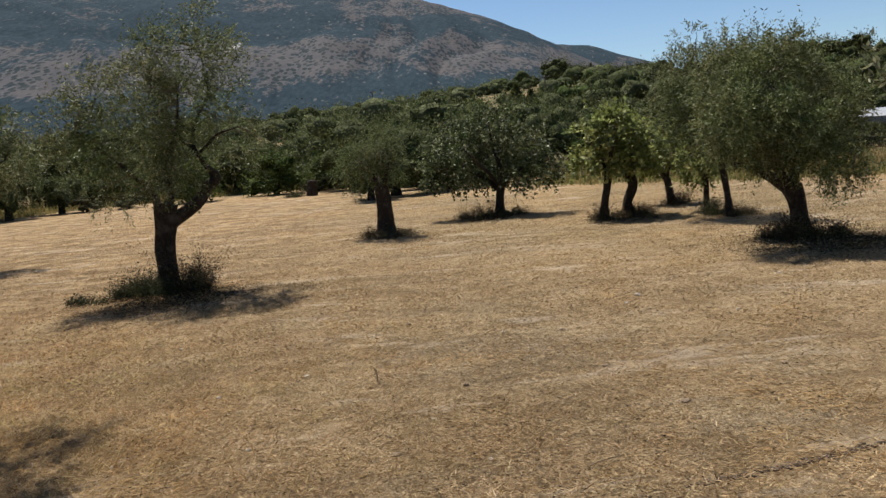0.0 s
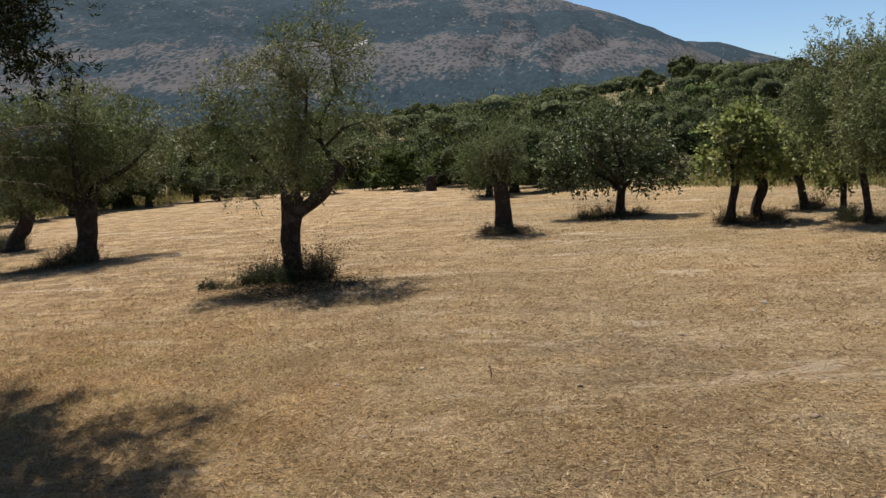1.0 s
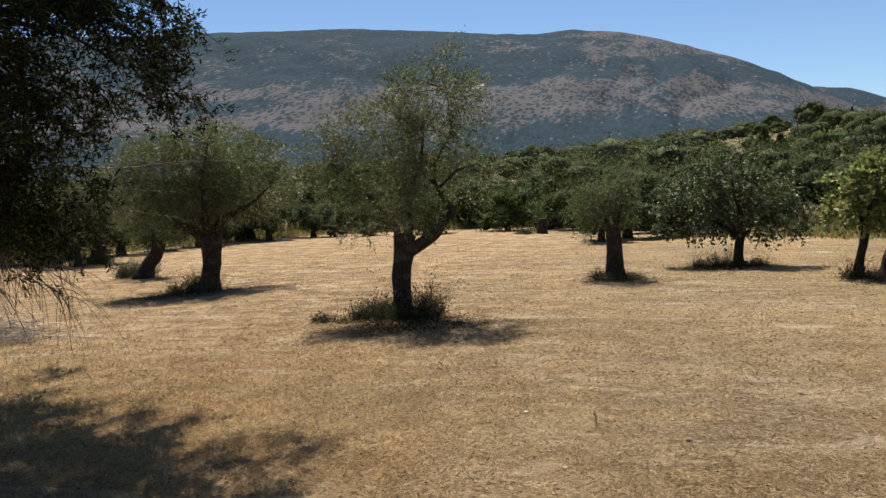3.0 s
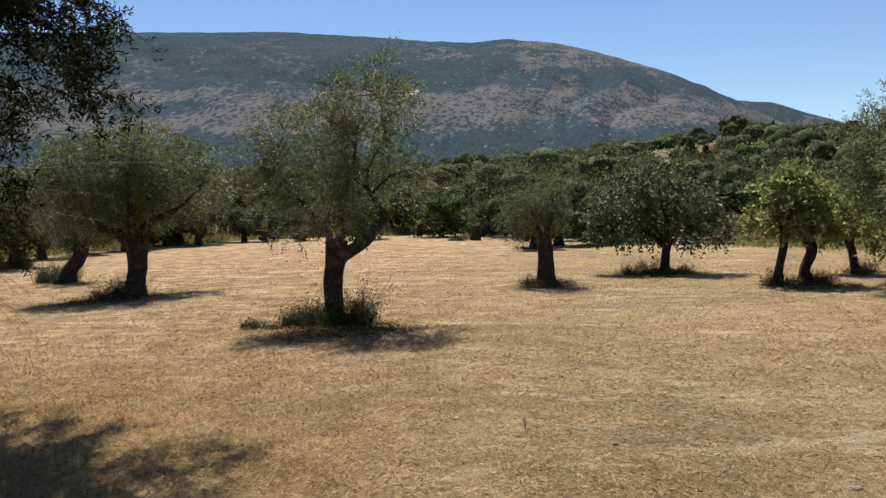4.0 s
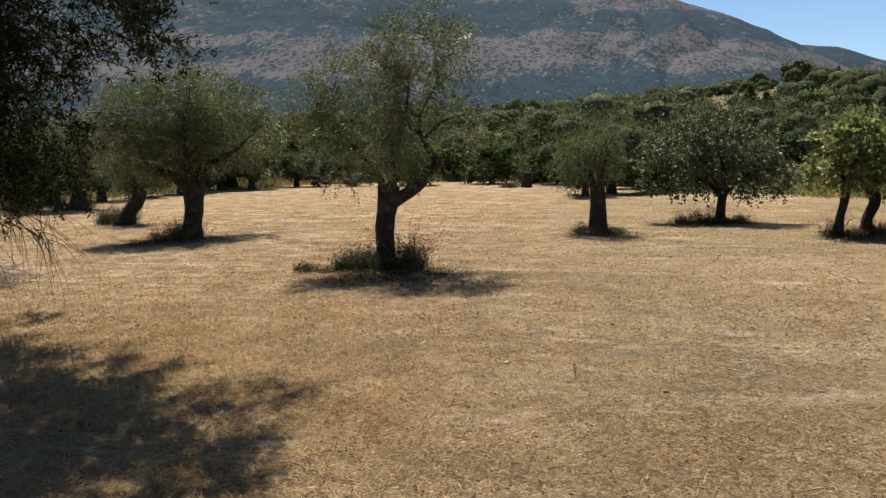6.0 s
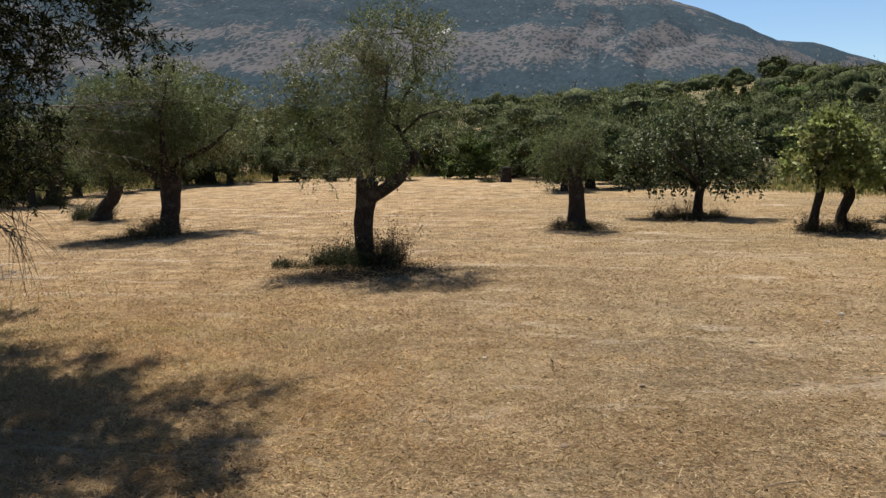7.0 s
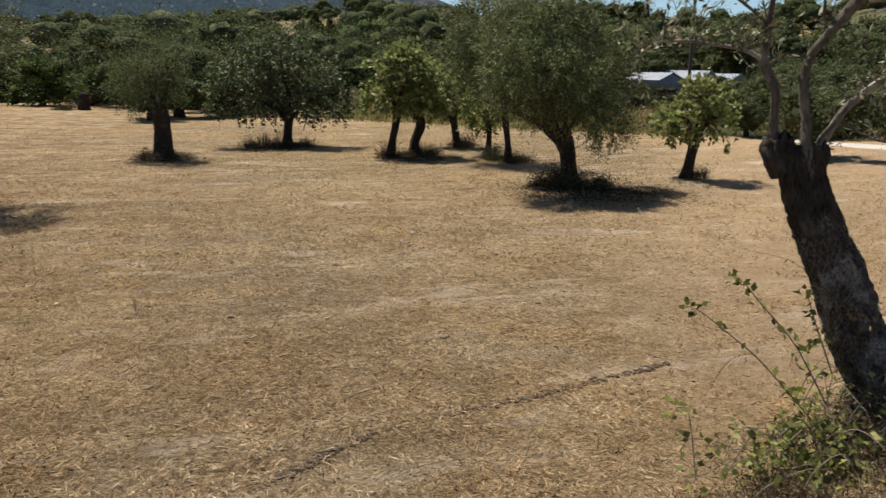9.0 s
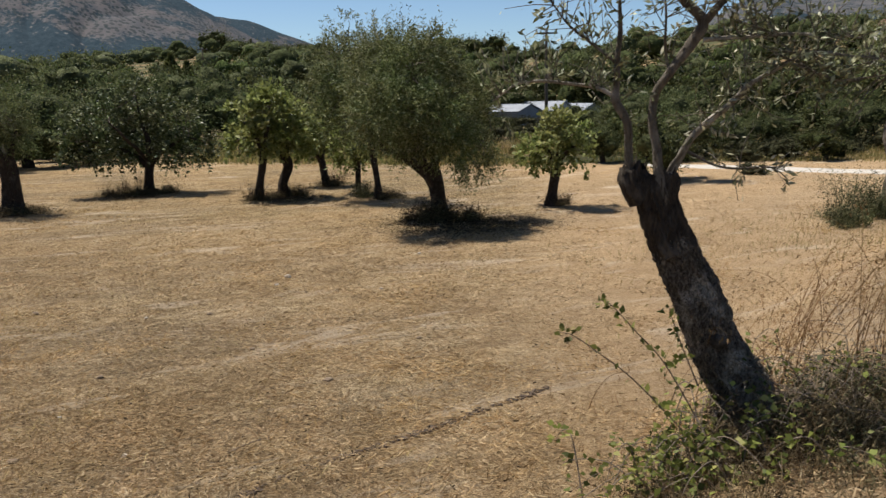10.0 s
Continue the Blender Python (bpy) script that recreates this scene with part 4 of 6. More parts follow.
olive_tree("olive_tree",
    at=(-23.06, 29.2), turn=38.3,
    limbs=[[(-0.08, 0, -0.09, 0.38), (0.0, 0, 0.44, 0.276), (0.12, 0, 0.99, 0.276), (0.11, 0, 1.48, 0.259)],
           [(0.09, 0, 1.32, 0.155), (-0.23, 0, 1.98, 0.104), (-0.78, 0, 2.49, 0.052)],
           [(0.1, 0, 1.44, 0.155), (0.54, 0, 2.25, 0.104), (0.75, 0, 3.05, 0.052)]],
    blobs=[(-0.36, 2.22, 1.29, 0.95, 1), (0.57, 2.74, 1.12, 1.04, 1), (-1.29, 2.51, 1.12, 0.86, 0.9), (0.01, 3.24, 1.21, 0.78, 0.8)],
    leaf=(0.1, 0.03), leafmat=olive_leaf, bark=bark_mat, label="olive tree standing in pine shade", category="tree", seed=23, per_area=190, count=14, twig=0.4, group="orchard trees")
olive_tree("olive_tree",
    at=(-22.73, 27.51), turn=39.6,
    limbs=[[(-0.0, 0, -0.06, 0.149), (0.01, 0, 0.49, 0.116), (0.09, 0, 1.25, 0.116)],
           [(0.08, 0, 1.1, 0.083), (-0.07, 0, 1.87, 0.05)]],
    blobs=[(-0.14, 1.88, 0.91, 0.66, 0.8), (-0.85, 1.77, 0.83, 0.66, 0.8)],
    leaf=(0.1, 0.03), leafmat=olive_leaf, bark=bark_mat, label="thin-stemmed olive tree standing in pine shade", category="tree", seed=24, per_area=190, count=14, twig=0.4, group="orchard trees")

# ---- leaning old olive on the bank ----
rng = np.random.default_rng(40)
near = thing("leaning_olive_tree", pose(3.5, 3.25, 0), "leaning old olive trunk with broken top and sparse shoots", "tree", "orchard trees")


def rel(points):
    return [(x - 3.5, y - 3.25, z, r) for x, y, z, r in points]


NEAR_TRUNK = rel([(3.47, 3.30, 0.22, 0.235), (3.43, 3.34, 0.41, 0.190), (3.40, 3.37, 0.59, 0.165), (3.30, 3.46, 0.81, 0.142), (3.23, 3.52, 1.04, 0.132), (3.20, 3.56, 1.16, 0.126), (3.15, 3.60, 1.28, 0.122), (3.12, 3.62, 1.38, 0.118), (3.10, 3.64, 1.45, 0.108)])


def rugged(line, sides, seed, depth):
    """A trunk skin with long twisted ridges, cracks and knots."""
    v, f = tube(line[:, :3], line[:, 3], sides, 0.10, seed)
    n = len(line)
    for i_ in range(n):
        c = line[i_][:3]
        for k_ in range(sides):
            q = v[i_ * sides + k_]
            a_ = 2 * math.pi * k_ / sides + line[i_][2] * 0.9
            ridge = abs(noise.noise(Vector((math.cos(a_) * 3.2, math.sin(a_) * 3.2, line[i_][2] * 1.3 + seed)))) - 0.2
            chip = noise.noise(Vector((math.cos(a_) * 9, math.sin(a_) * 9, line[i_][2] * 17 + seed)))
            crumb = noise.noise(Vector((math.cos(a_) * 23, math.sin(a_) * 23, line[i_][2] * 60 + seed)))
            v[i_ * sides + k_] = c + (q - c) * (1 + depth * (ridge * 1.3 + chip * 0.35 + crumb * 0.18))
    return v, f


def flakes(line, n, seed, size, z0, z1):
    """Loose bark plates that stand off the trunk's skin."""
    rng = np.random.default_rng(seed)
    vs, fs = [], []
    for _ in range(n):
        i = rng.integers(1, len(line) - 1)
        if not z0 < line[i][2] < z1:
            continue
        c, r = line[i][:3], line[i][3]
        up = unit(line[i + 1][:3] - line[i - 1][:3])
        u = unit(np.cross(up, (0.3, 1, 0)))
        w = np.cross(up, u)
        a = rng.uniform(0, 2 * math.pi)
        out = u * math.cos(a) + w * math.sin(a)
        side = np.cross(out, up)
        sw = rng.normal() * 0.3
        along = up * math.cos(sw) + side * math.sin(sw)
        side = np.cross(along, out)
        L, W, T = size * rng.uniform(0.5, 1.6), size * rng.uniform(0.16, 0.4), size * rng.uniform(0.1, 0.3)
        p = c + out * (r * rng.uniform(0.93, 1.03)) + up * rng.normal() * 0.01
        k = len(vs)
        for q, e in ((-0.5, 0.0), (-0.1, 1.0), (0.5, rng.uniform(0.1, 1.1))):
            vs += [p + along * L * q - side * W * rng.uniform(0.3, 0.55), p + along * L * q + out * T * e, p + along * L * q + side * W * rng.uniform(0.3, 0.55)]
        fs += [(k, k + 1, k + 4, k + 3), (k + 1, k + 2, k + 5, k + 4), (k + 3, k + 4, k + 7, k + 6), (k + 4, k + 5, k + 8, k + 7)]
    return np.array(vs), np.array(fs)


def ragged(v, sides, seed, depth):
    """Breaks the flat end of a trunk into splinters."""
    for k_ in range(sides):
        q = v[len(v) - sides + k_] if len(v) % sides == 0 else v[(len(v) // sides - 1) * sides + k_]
        q[2] += depth * (noise.noise(Vector((k_ * 0.35, seed, 0))) + 0.6 * noise.noise(Vector((k_ * 1.1, seed, 3))))
    return v


line = glide(NEAR_TRUNK, 20)
near_trunk = solid_tubes("trunk", [rugged(line, 88, 5.0, 0.32)], rough_bark, near)
v, f = flakes(line, 1700, 41, 0.036, 0.2, 1.5)
tagged(solid("bark", v, f, rough_bark, near_trunk, "loose plates of rough dark bark"), "", "", "", "stuff")
line = glide(rel([(3.12, 3.61, 1.36, 0.116), (3.08, 3.65, 1.49, 0.112), (3.05, 3.68, 1.61, 0.106), (3.03, 3.69, 1.71, 0.098), (3.03, 3.70, 1.77, 0.085)]), 16)
v, f = rugged(line, 64, 15.0, 0.38)
near_top = solid_tubes("dead_top", [(ragged(v, 64, 1.0, 0.07), f)], dead_bark, near, "blackened broken top of the trunk")
v, f = flakes(line, 420, 42, 0.06, 1.3, 1.85)
tagged(solid("splintered_wood", v, f, dead_bark, near_top, "splintered black wood"), "", "", "", "stuff")
for k, stub in enumerate((rel([(2.99, 3.72, 1.66, 0.08), (2.94, 3.75, 1.76, 0.074), (2.93, 3.76, 1.83, 0.058)]), rel([(3.05, 3.67, 1.66, 0.075), (3.07, 3.65, 1.74, 0.066), (3.07, 3.65, 1.80, 0.05)]))):
    line = glide(stub, 10)
    v, f = rugged(line, 40, 9.0 + k, 0.5)
    solid_tubes("stub", [(ragged(v, 40, 5.0 + k, 0.09), f)], dead_bark, near, "broken dead wood")
# shaggy dead suckers round the trunk's foot
rng = np.random.default_rng(43)
pieces = []
for _ in range(520):
    a = rng.uniform(0, 2 * math.pi)
    out = np.array([math.cos(a), math.sin(a), 0])
    p = np.array([-0.06, 0.07, rng.uniform(0.12, 0.62)]) + out * rng.uniform(0.14, 0.22)
    d = out * rng.uniform(0.1, 0.8) + rng.normal(size=3) * 0.3 + (0, 0, rng.uniform(-0.9, 0.4))
    ln = rng.uniform(0.08, 0.26)
    g_ = glide([p, p + d * ln * 0.5, p + d * ln - (0, 0, 0.04)], 3)
    g_[:, 2] = np.maximum(g_[:, 2], 0.06)
    pieces.append(tube(g_, np.linspace(0.004, 0.0015, len(g_)), 3))
tagged(solid_tubes("sucker_mat", pieces, clod_mat, near, "matted dead suckers at the trunk's foot"), "", "", "", "stuff")
rng = np.random.default_rng(40)
bm = bmesh.new()
bmesh.ops.create_icosphere(bm, subdivisions=3, radius=1.0)
for q in bm.verts:
    q.co *= 1 + 0.3 * noise.noise(q.co * 2.5)
    q.co = Vector((q.co.x * 0.05, q.co.y * 0.05, q.co.z * 0.045))
bmesh.ops.translate(bm, vec=Vector((3.22 - 3.5, 3.36 - 3.25, 0.90)), verts=bm.verts)
part("knot", bm, dead_bark, near_trunk, "dark knot hole swelling", True)
NEAR_BOUGHS = [
    [(2.99, 3.72, 1.60, 0.036), (2.92, 3.76, 1.78, 0.027), (2.89, 3.78, 2.06, 0.023), (2.84, 3.81, 2.21, 0.024), (2.84, 3.81, 2.35, 0.018), (2.85, 3.81, 2.5, 0.015), (2.85, 3.80, 2.80, 0.008)],
    [(2.84, 3.81, 2.22, 0.014), (2.76, 3.87, 2.28, 0.012), (2.6, 3.97, 2.31, 0.010), (2.41, 4.08, 2.31, 0.008), (2.26, 4.16, 2.22, 0.004)],
    [(2.84, 3.81, 2.41, 0.009), (2.74, 3.88, 2.51, 0.008), (2.62, 3.96, 2.63, 0.006), (2.50, 4.03, 2.80, 0.003)],
    [(3.07, 3.58, 1.40, 0.045), (3.03, 3.62, 1.68, 0.036), (3.01, 3.66, 1.9, 0.027), (3.0, 3.69, 2.2, 0.023), (3.07, 3.63, 2.34, 0.024), (3.16, 3.56, 2.51, 0.030), (3.19, 3.53, 2.61, 0.028), (3.08, 3.62, 2.76, 0.022), (2.98, 3.70, 3.0, 0.012)],
    [(3.19, 3.53, 2.60, 0.024), (3.28, 3.46, 2.71, 0.018), (3.42, 3.33, 2.86, 0.010)],
    [(3.19, 3.53, 2.51, 0.013), (3.34, 3.4, 2.52, 0.011), (3.49, 3.25, 2.52, 0.009), (3.72, 3.0, 2.48, 0.005)],
    [(3.06, 3.66, 1.60, 0.034), (3.08, 3.64, 1.80, 0.024), (3.16, 3.56, 1.98, 0.020), (3.28, 3.45, 2.15, 0.017), (3.37, 3.37, 2.27, 0.013), (3.5, 3.25, 2.38, 0.010), (3.59, 3.15, 2.43, 0.008), (3.82, 2.88, 2.36, 0.004)],
    [(3.5, 3.25, 2.38, 0.008), (3.59, 3.14, 2.33, 0.007), (3.67, 3.06, 2.28, 0.006), (3.80, 2.90, 2.30, 0.003)],
    [(3.14, 3.58, 1.93, 0.009), (3.28, 3.46, 1.84, 0.007), (3.39, 3.36, 1.83, 0.006), (3.53, 3.21, 1.85, 0.003)],
    [(3.07, 3.63, 2.33, 0.009), (3.05, 3.65, 2.44, 0.008), (3.04, 3.66, 2.80, 0.005)],
    [(3.06, 3.66, 1.66, 0.022), (3.08, 3.63, 1.82, 0.015), (3.13, 3.59, 1.93, 0.012), (3.17, 3.55, 2.0, 0.006)],
]
leafy = []
for k, pts in enumerate(NEAR_BOUGHS):
    line = glide(rel(pts), 7)
    for j in range(len(line)):
        q = Vector(line[j][:3]) * 5
        line[j][:3] += 0.018 * np.array(noise.noise_vector(q + Vector((k, 0, 0)))) * min(j / 4, 1)
    v, f = tube(line[:, :3], line[:, 3], 10, 0.2, k)
    solid_tubes("bough", [(v, f)], pale_branch if k in (1, 5, 6, 7) else branch_mat, near)
    leafy.append(line)
# new shoots with single leaves
shoots, spots, ways = [], [], []
for k, line in enumerate(leafy):
    n = (16, 36, 34, 16, 26, 60, 66, 48, 12, 18, 0)[k]
    for _ in range(n):
        i = rng.integers(len(line) // 3 if k not in (1, 5, 7) else 3, len(line))
        a = line[i][:3]
        d = rng.normal(size=3) * 0.6
        d[2] += 0.75 if k < 4 else 0.25
        d = d / np.linalg.norm(d)
        ln = rng.uniform(0.10, 0.34)
        g_ = glide([a, a + d * ln * 0.5 + rng.normal(size=3) * 0.015, a + d * ln + rng.normal(size=3) * 0.03], 3)
        shoots.append(tube(g_, np.linspace(0.0035, 0.0015, len(g_)), 4))
        for s in np.linspace(0.25, 1, rng.integers(5, 12)):
            p = g_[min(int(s * (len(g_) - 1)), len(g_) - 1)] + rng.normal(size=3) * 0.012
            spots.append(p)
            ways.append(d * 0.7 + rng.normal(size=3) * 0.5)
tagged(solid_tubes("new_growth", shoots, branch_mat, near), "", "", "", "stuff")
v, f = leaves(np.array(spots), np.array(ways), 0.05, 0.016, rng)
solid("crown", v, f, silver_leaf, near)

# ---- grey trunk on the mound ----
olive_tree("olive_tree", (13.94, 10.59), -52.3, limbs=[[(0.02, 0, -0.1, 0.27), (0.0, 0, 0.4, 0.20), (-0.03, 0, 1.0, 0.19), (-0.08, 0, 1.35, 0.21), (-0.1, 0, 1.6, 0.16), (-0.1, 0, 1.72, 0.09)],
    [(0.1, 0, 1.4, 0.14), (0.4, 0.1, 1.8, 0.1), (0.9, 0.2, 2.3, 0.06)], [(-0.05, 0, 1.5, 0.12), (-0.1, 0.2, 2.1, 0.07), (-0.3, 0.2, 2.8, 0.04)]],
    blobs=[(0.6, 2.5, 0.9, 0.6, 1), (-0.4, 2.9, 0.8, 0.6, 0.8), (0.9, 3.1, 0.9, 0.7, 1), (0.1, 3.5, 0.8, 0.5, 1), (0.9, 1.7, 0.5, 0.35, 0.6)],
    leaf=(0.08, 0.022), leafmat=olive_leaf, bark=pale_bark, label="old olive with a pale sunlit cut trunk on the bank", category="tree", seed=31, per_area=190, count=14, twig=0.36, group="orchard trees")


# ---- conifer beside the path, its boughs hanging into view ----
def conifer(at, seed):
    rng = np.random.default_rng(seed)
    root = thing("conifer_tree", pose(at[0], at[1], gz(*at)), "large dark conifer with drooping boughs and small cones", "tree")
    line = glide([(0, 0, -0.2, 0.34), (0.05, 0, 1.5, 0.28), (0, 0.1, 4, 0.22), (0.1, 0, 8, 0.14), (0.1, 0, 12, 0.03)], 10)
    v, f = tube(line[:, :3], line[:, 3], 18, 0.2, 3)
    solid_tubes("trunk", [(v, f)], bark_mat, root)
    tips, dirs, cones, twigs = [], [], [], []
    for k in range(110):
        if k >= 92:       # lowest boughs near the trunk
            h, a = rng.uniform(2.6, 3.8), rng.uniform(-0.85, 0.2)
            reach = rng.uniform(2.0, 3.5)
        elif k < 46:        # low boughs that hang into the field
            h, a = rng.uniform(3.3, 5.4), rng.uniform(-1.2, 0.16)
            reach = ((5.5 if h > 4.3 else 4.8) - 1.1 * max(a, 0)) * rng.uniform(0.72, 1.0) - 0.5 * max(4.1 - h, 0)
        elif k < 80:      # long high boughs, out of view, that cast the shadow on the field
            h, a = rng.uniform(6.6, 8.8), rng.uniform(-0.5, 0.26)
            reach = rng.uniform(4.2, 6.3)
        else:
            h, a = rng.uniform(4.5, 11.4), rng.uniform(0, 2 * math.pi)
            reach = 3.9 - 0.3 * max(h - 6.5, 0)
        out = np.array([math.cos(a), math.sin(a), 0])
        side = np.array([-out[1], out[0], 0])
        p0 = np.array([0, 0, h])
        g_ = glide([p0, p0 + out * reach * 0.4 + (0, 0, 0.35), p0 + out * reach * 0.75 + (0, 0, 0.15), p0 + out * reach + (0, 0, -0.45)], 6)
        v, f = tube(g_, np.linspace(0.055, 0.008, len(g_)), 6, 0.1, k)
        solid_tubes("bough", [(v, f)], bark_mat, root)
        for j in range(7):      # separate hanging clumps
            b = g_[min(int((0.2 + 0.13 * j + rng.uniform(-0.07, 0.07)) * len(g_)), len(g_) - 1)]
            b = b + side * rng.normal() * 0.25 - (0, 0, rng.uniform(0.0, 0.55))
            drop = rng.uniform(0.3, 0.75)
            for _t in range(11 if 46 <= k < 80 else 7):
                d = out * rng.uniform(-0.2, 0.9) + side * rng.normal() * 0.7 + (0, 0, rng.uniform(-0.9, 0.35))
                d = d / np.linalg.norm(d)
                ln = drop * rng.uniform(0.6, 1.0)
                w = glide([b, b + d * ln * 0.5 + (0, 0, 0.04), b + d * ln - (0, 0, 0.12)], 4)
                twigs.append(tube(w[::4], np.linspace(0.009, 0.003, len(w[::4])), 3))
                for q in range(6):
                    tips.append(w[rng.integers(len(w) // 3, len(w))] + rng.normal(size=3) * 0.05)
                    dirs.append(d)
                if rng.random() < 0.05:
                    cones.append(w[-1] + (0, 0, -0.03))
    tagged(solid_tubes("branchwork", twigs, bark_mat, root), "", "", "", "stuff")
    v, f = sprigs(np.array(tips), rng, 9, 0.15, (0.08, 0.022), 0.8, np.array(dirs), -0.15)
    solid("crown", v, f, conifer_leaf, root)
    bm = bmesh.new()
    bmesh.ops.create_icosphere(bm, subdivisions=1, radius=0.02)
    cone_mesh = bpy.data.meshes.new("cone")
    bm.to_mesh(cone_mesh)
    bm.free()
    cone_mesh.materials.append(clod_mat)
    for c in cones[:120]:
        ob = new("cone", cone_mesh)
        ob.parent, ob.location = root, tuple(c)
    # bare lower boughs
    bare = []
    for az, h, reach, dip in ((66, 2.75, 5.6, 0.05), (80, 2.35, 4.4, -0.3), (95, 1.9, 3.6, -0.45), (104, 2.0, 3.9, -0.5), (55, 2.5, 4.2, -0.1), (112, 2.1, 5.0, -0.7), (118, 2.3, 4.9, -0.8), (108, 1.8, 4.6, -0.5), (124, 2.5, 5.2, -0.9), (115, 2.0, 4.3, -0.6)):
        out = np.array([math.sin(radians(az)), math.cos(radians(az)), 0])
        g_ = glide([(0, 0, h), out * reach * 0.4 + (0, 0, h + 0.1), out * reach * 0.58 + (0, 0.05, h + 0.02), out * reach * 0.75 + (0, -0.04, h + dip * 0.5 + 0.05), out * reach + (0, 0, h + dip)], 8)
        bare.append(tube(g_, np.linspace(0.015, 0.003, len(g_)), 6, 0.1, az))
        for j in range(56):
            b = g_[rng.integers(8, len(g_))]
            d = out * rng.uniform(0.1, 0.8) + np.array([-out[1], out[0], 0]) * rng.normal() * 0.4 + (0, 0, -rng.uniform(0.2, 0.9))
            ln = rng.uniform(0.2, 0.7)
            w = glide([b, b + d * ln * 0.5, b + d * ln - (0, 0, 0.15)], 3)
            bare.append(tube(w, np.linspace(0.005, 0.002, len(w)), 3))
    tagged(solid_tubes("bare_branchwork", bare, dark_twig, root, "leafless brown lower boughs"), "", "", "", "stuff")
    return root


conifer((-10.6, 8.7), 50)


# ---- weeds round the trunks ----
def weeds(at, rx, ry, height, n, seed, material, label, leafy=0.3, name="weed_clump", leaf=(0.04, 0.016)):
    """Branching stems that fan out of several crowns of uneven height, set with small leaves."""
    rng = np.random.default_rng(seed)
    m_ = 5 + int(10 * rx * ry) + n // 60
    a, r = rng.uniform(0, 2 * math.pi, m_), np.sqrt(rng.random(m_))
    cen = np.stack([np.cos(a) * r * rx * 0.85, np.sin(a) * r * ry * 0.85], 1)
    tall = height * rng.uniform(0.3, 1.3, m_) * (1.15 - 0.6 * r)
    n = int(n * 2.0)
    i = rng.integers(0, m_, n)
    xy = cen[i] + rng.normal(size=(n, 2)) * 0.09 * (0.5 + rx)
    hs = tall[i] * rng.uniform(0.35, 1.05, n)
    base = np.array([gz(at[0] + x, at[1] + y) for x, y in xy]) - gz(*at)
    v, f = blades(xy, hs, np.full(n, 0.005 + 0.004 * height), rng, 1.2, base)
    tip = v.reshape(n, 6, 3)
    k = int(n * (0.05 + leafy) * 12)
    j = rng.integers(0, n, k)
    s = rng.uniform(0.12, 1.0, (k, 1)) ** 0.8
    pos = tip[j, 0] * (1 - s) + tip[j, 4] * s + rng.normal(size=(k, 3)) * 0.03
    pos[:, 2] = np.maximum(pos[:, 2], 0.01)
    v2, f2 = leaves(pos, rng.normal(size=(k, 3)) + (0, 0, 0.5), leaf[0], leaf[1], rng)
    v, f = joined([(v, f), (v2, f2)])
    ob = solid(name, v, f, material)
    ob.matrix_world = pose(at[0], at[1], gz(*at) - 0.01)
    return tagged(ob, label, "weeds", "weeds round the trunks", "stuff")


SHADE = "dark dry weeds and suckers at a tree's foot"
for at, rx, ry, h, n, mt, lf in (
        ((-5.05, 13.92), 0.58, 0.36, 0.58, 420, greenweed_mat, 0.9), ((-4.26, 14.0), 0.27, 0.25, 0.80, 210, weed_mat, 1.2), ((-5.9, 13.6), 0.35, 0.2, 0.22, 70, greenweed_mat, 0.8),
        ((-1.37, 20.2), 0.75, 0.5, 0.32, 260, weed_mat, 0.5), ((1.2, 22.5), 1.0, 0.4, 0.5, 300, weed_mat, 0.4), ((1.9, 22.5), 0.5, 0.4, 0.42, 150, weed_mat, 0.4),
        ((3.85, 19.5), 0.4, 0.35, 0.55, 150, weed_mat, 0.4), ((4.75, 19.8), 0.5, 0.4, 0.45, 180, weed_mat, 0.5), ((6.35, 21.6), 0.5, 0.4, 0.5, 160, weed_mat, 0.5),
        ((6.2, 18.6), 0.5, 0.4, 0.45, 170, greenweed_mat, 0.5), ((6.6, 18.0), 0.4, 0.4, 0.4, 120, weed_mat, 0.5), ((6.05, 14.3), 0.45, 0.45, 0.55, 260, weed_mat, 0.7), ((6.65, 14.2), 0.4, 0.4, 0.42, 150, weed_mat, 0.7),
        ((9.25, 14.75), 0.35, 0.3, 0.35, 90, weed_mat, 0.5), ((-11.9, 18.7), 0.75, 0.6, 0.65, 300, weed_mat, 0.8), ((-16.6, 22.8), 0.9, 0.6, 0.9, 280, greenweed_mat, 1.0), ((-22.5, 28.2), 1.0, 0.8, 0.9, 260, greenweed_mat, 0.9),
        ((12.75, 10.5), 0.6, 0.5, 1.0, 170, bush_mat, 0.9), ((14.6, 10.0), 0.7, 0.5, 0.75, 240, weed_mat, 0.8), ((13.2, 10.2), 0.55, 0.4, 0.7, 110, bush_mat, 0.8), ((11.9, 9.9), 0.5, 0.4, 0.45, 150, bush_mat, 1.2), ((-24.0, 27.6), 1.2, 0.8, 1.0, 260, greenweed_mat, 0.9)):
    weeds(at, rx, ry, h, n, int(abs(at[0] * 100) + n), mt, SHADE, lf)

# ---- far stump at the field's edge ----
stump = thing("tree_stump", pose(-6.3, 41.5, gz(-6.3, 41.5), 0, 0, 9), "short dark sawn-off stump by the field edge", "tree stump")
line = glide([(0, 0, -0.15, 0.29), (0, 0, 0.3, 0.23), (0.03, 0, 0.74, 0.21)], 6)
v, f = tube(line[:, :3], line[:, 3], 18, 0.25, 2)
solid_tubes("trunk", [(v, f)], bark_mat, stump)
weeds((-7.1, 41.4), 0.6, 0.4, 0.5, 160, 77, greenweed_mat, "low weeds beside a stump", 0.8)


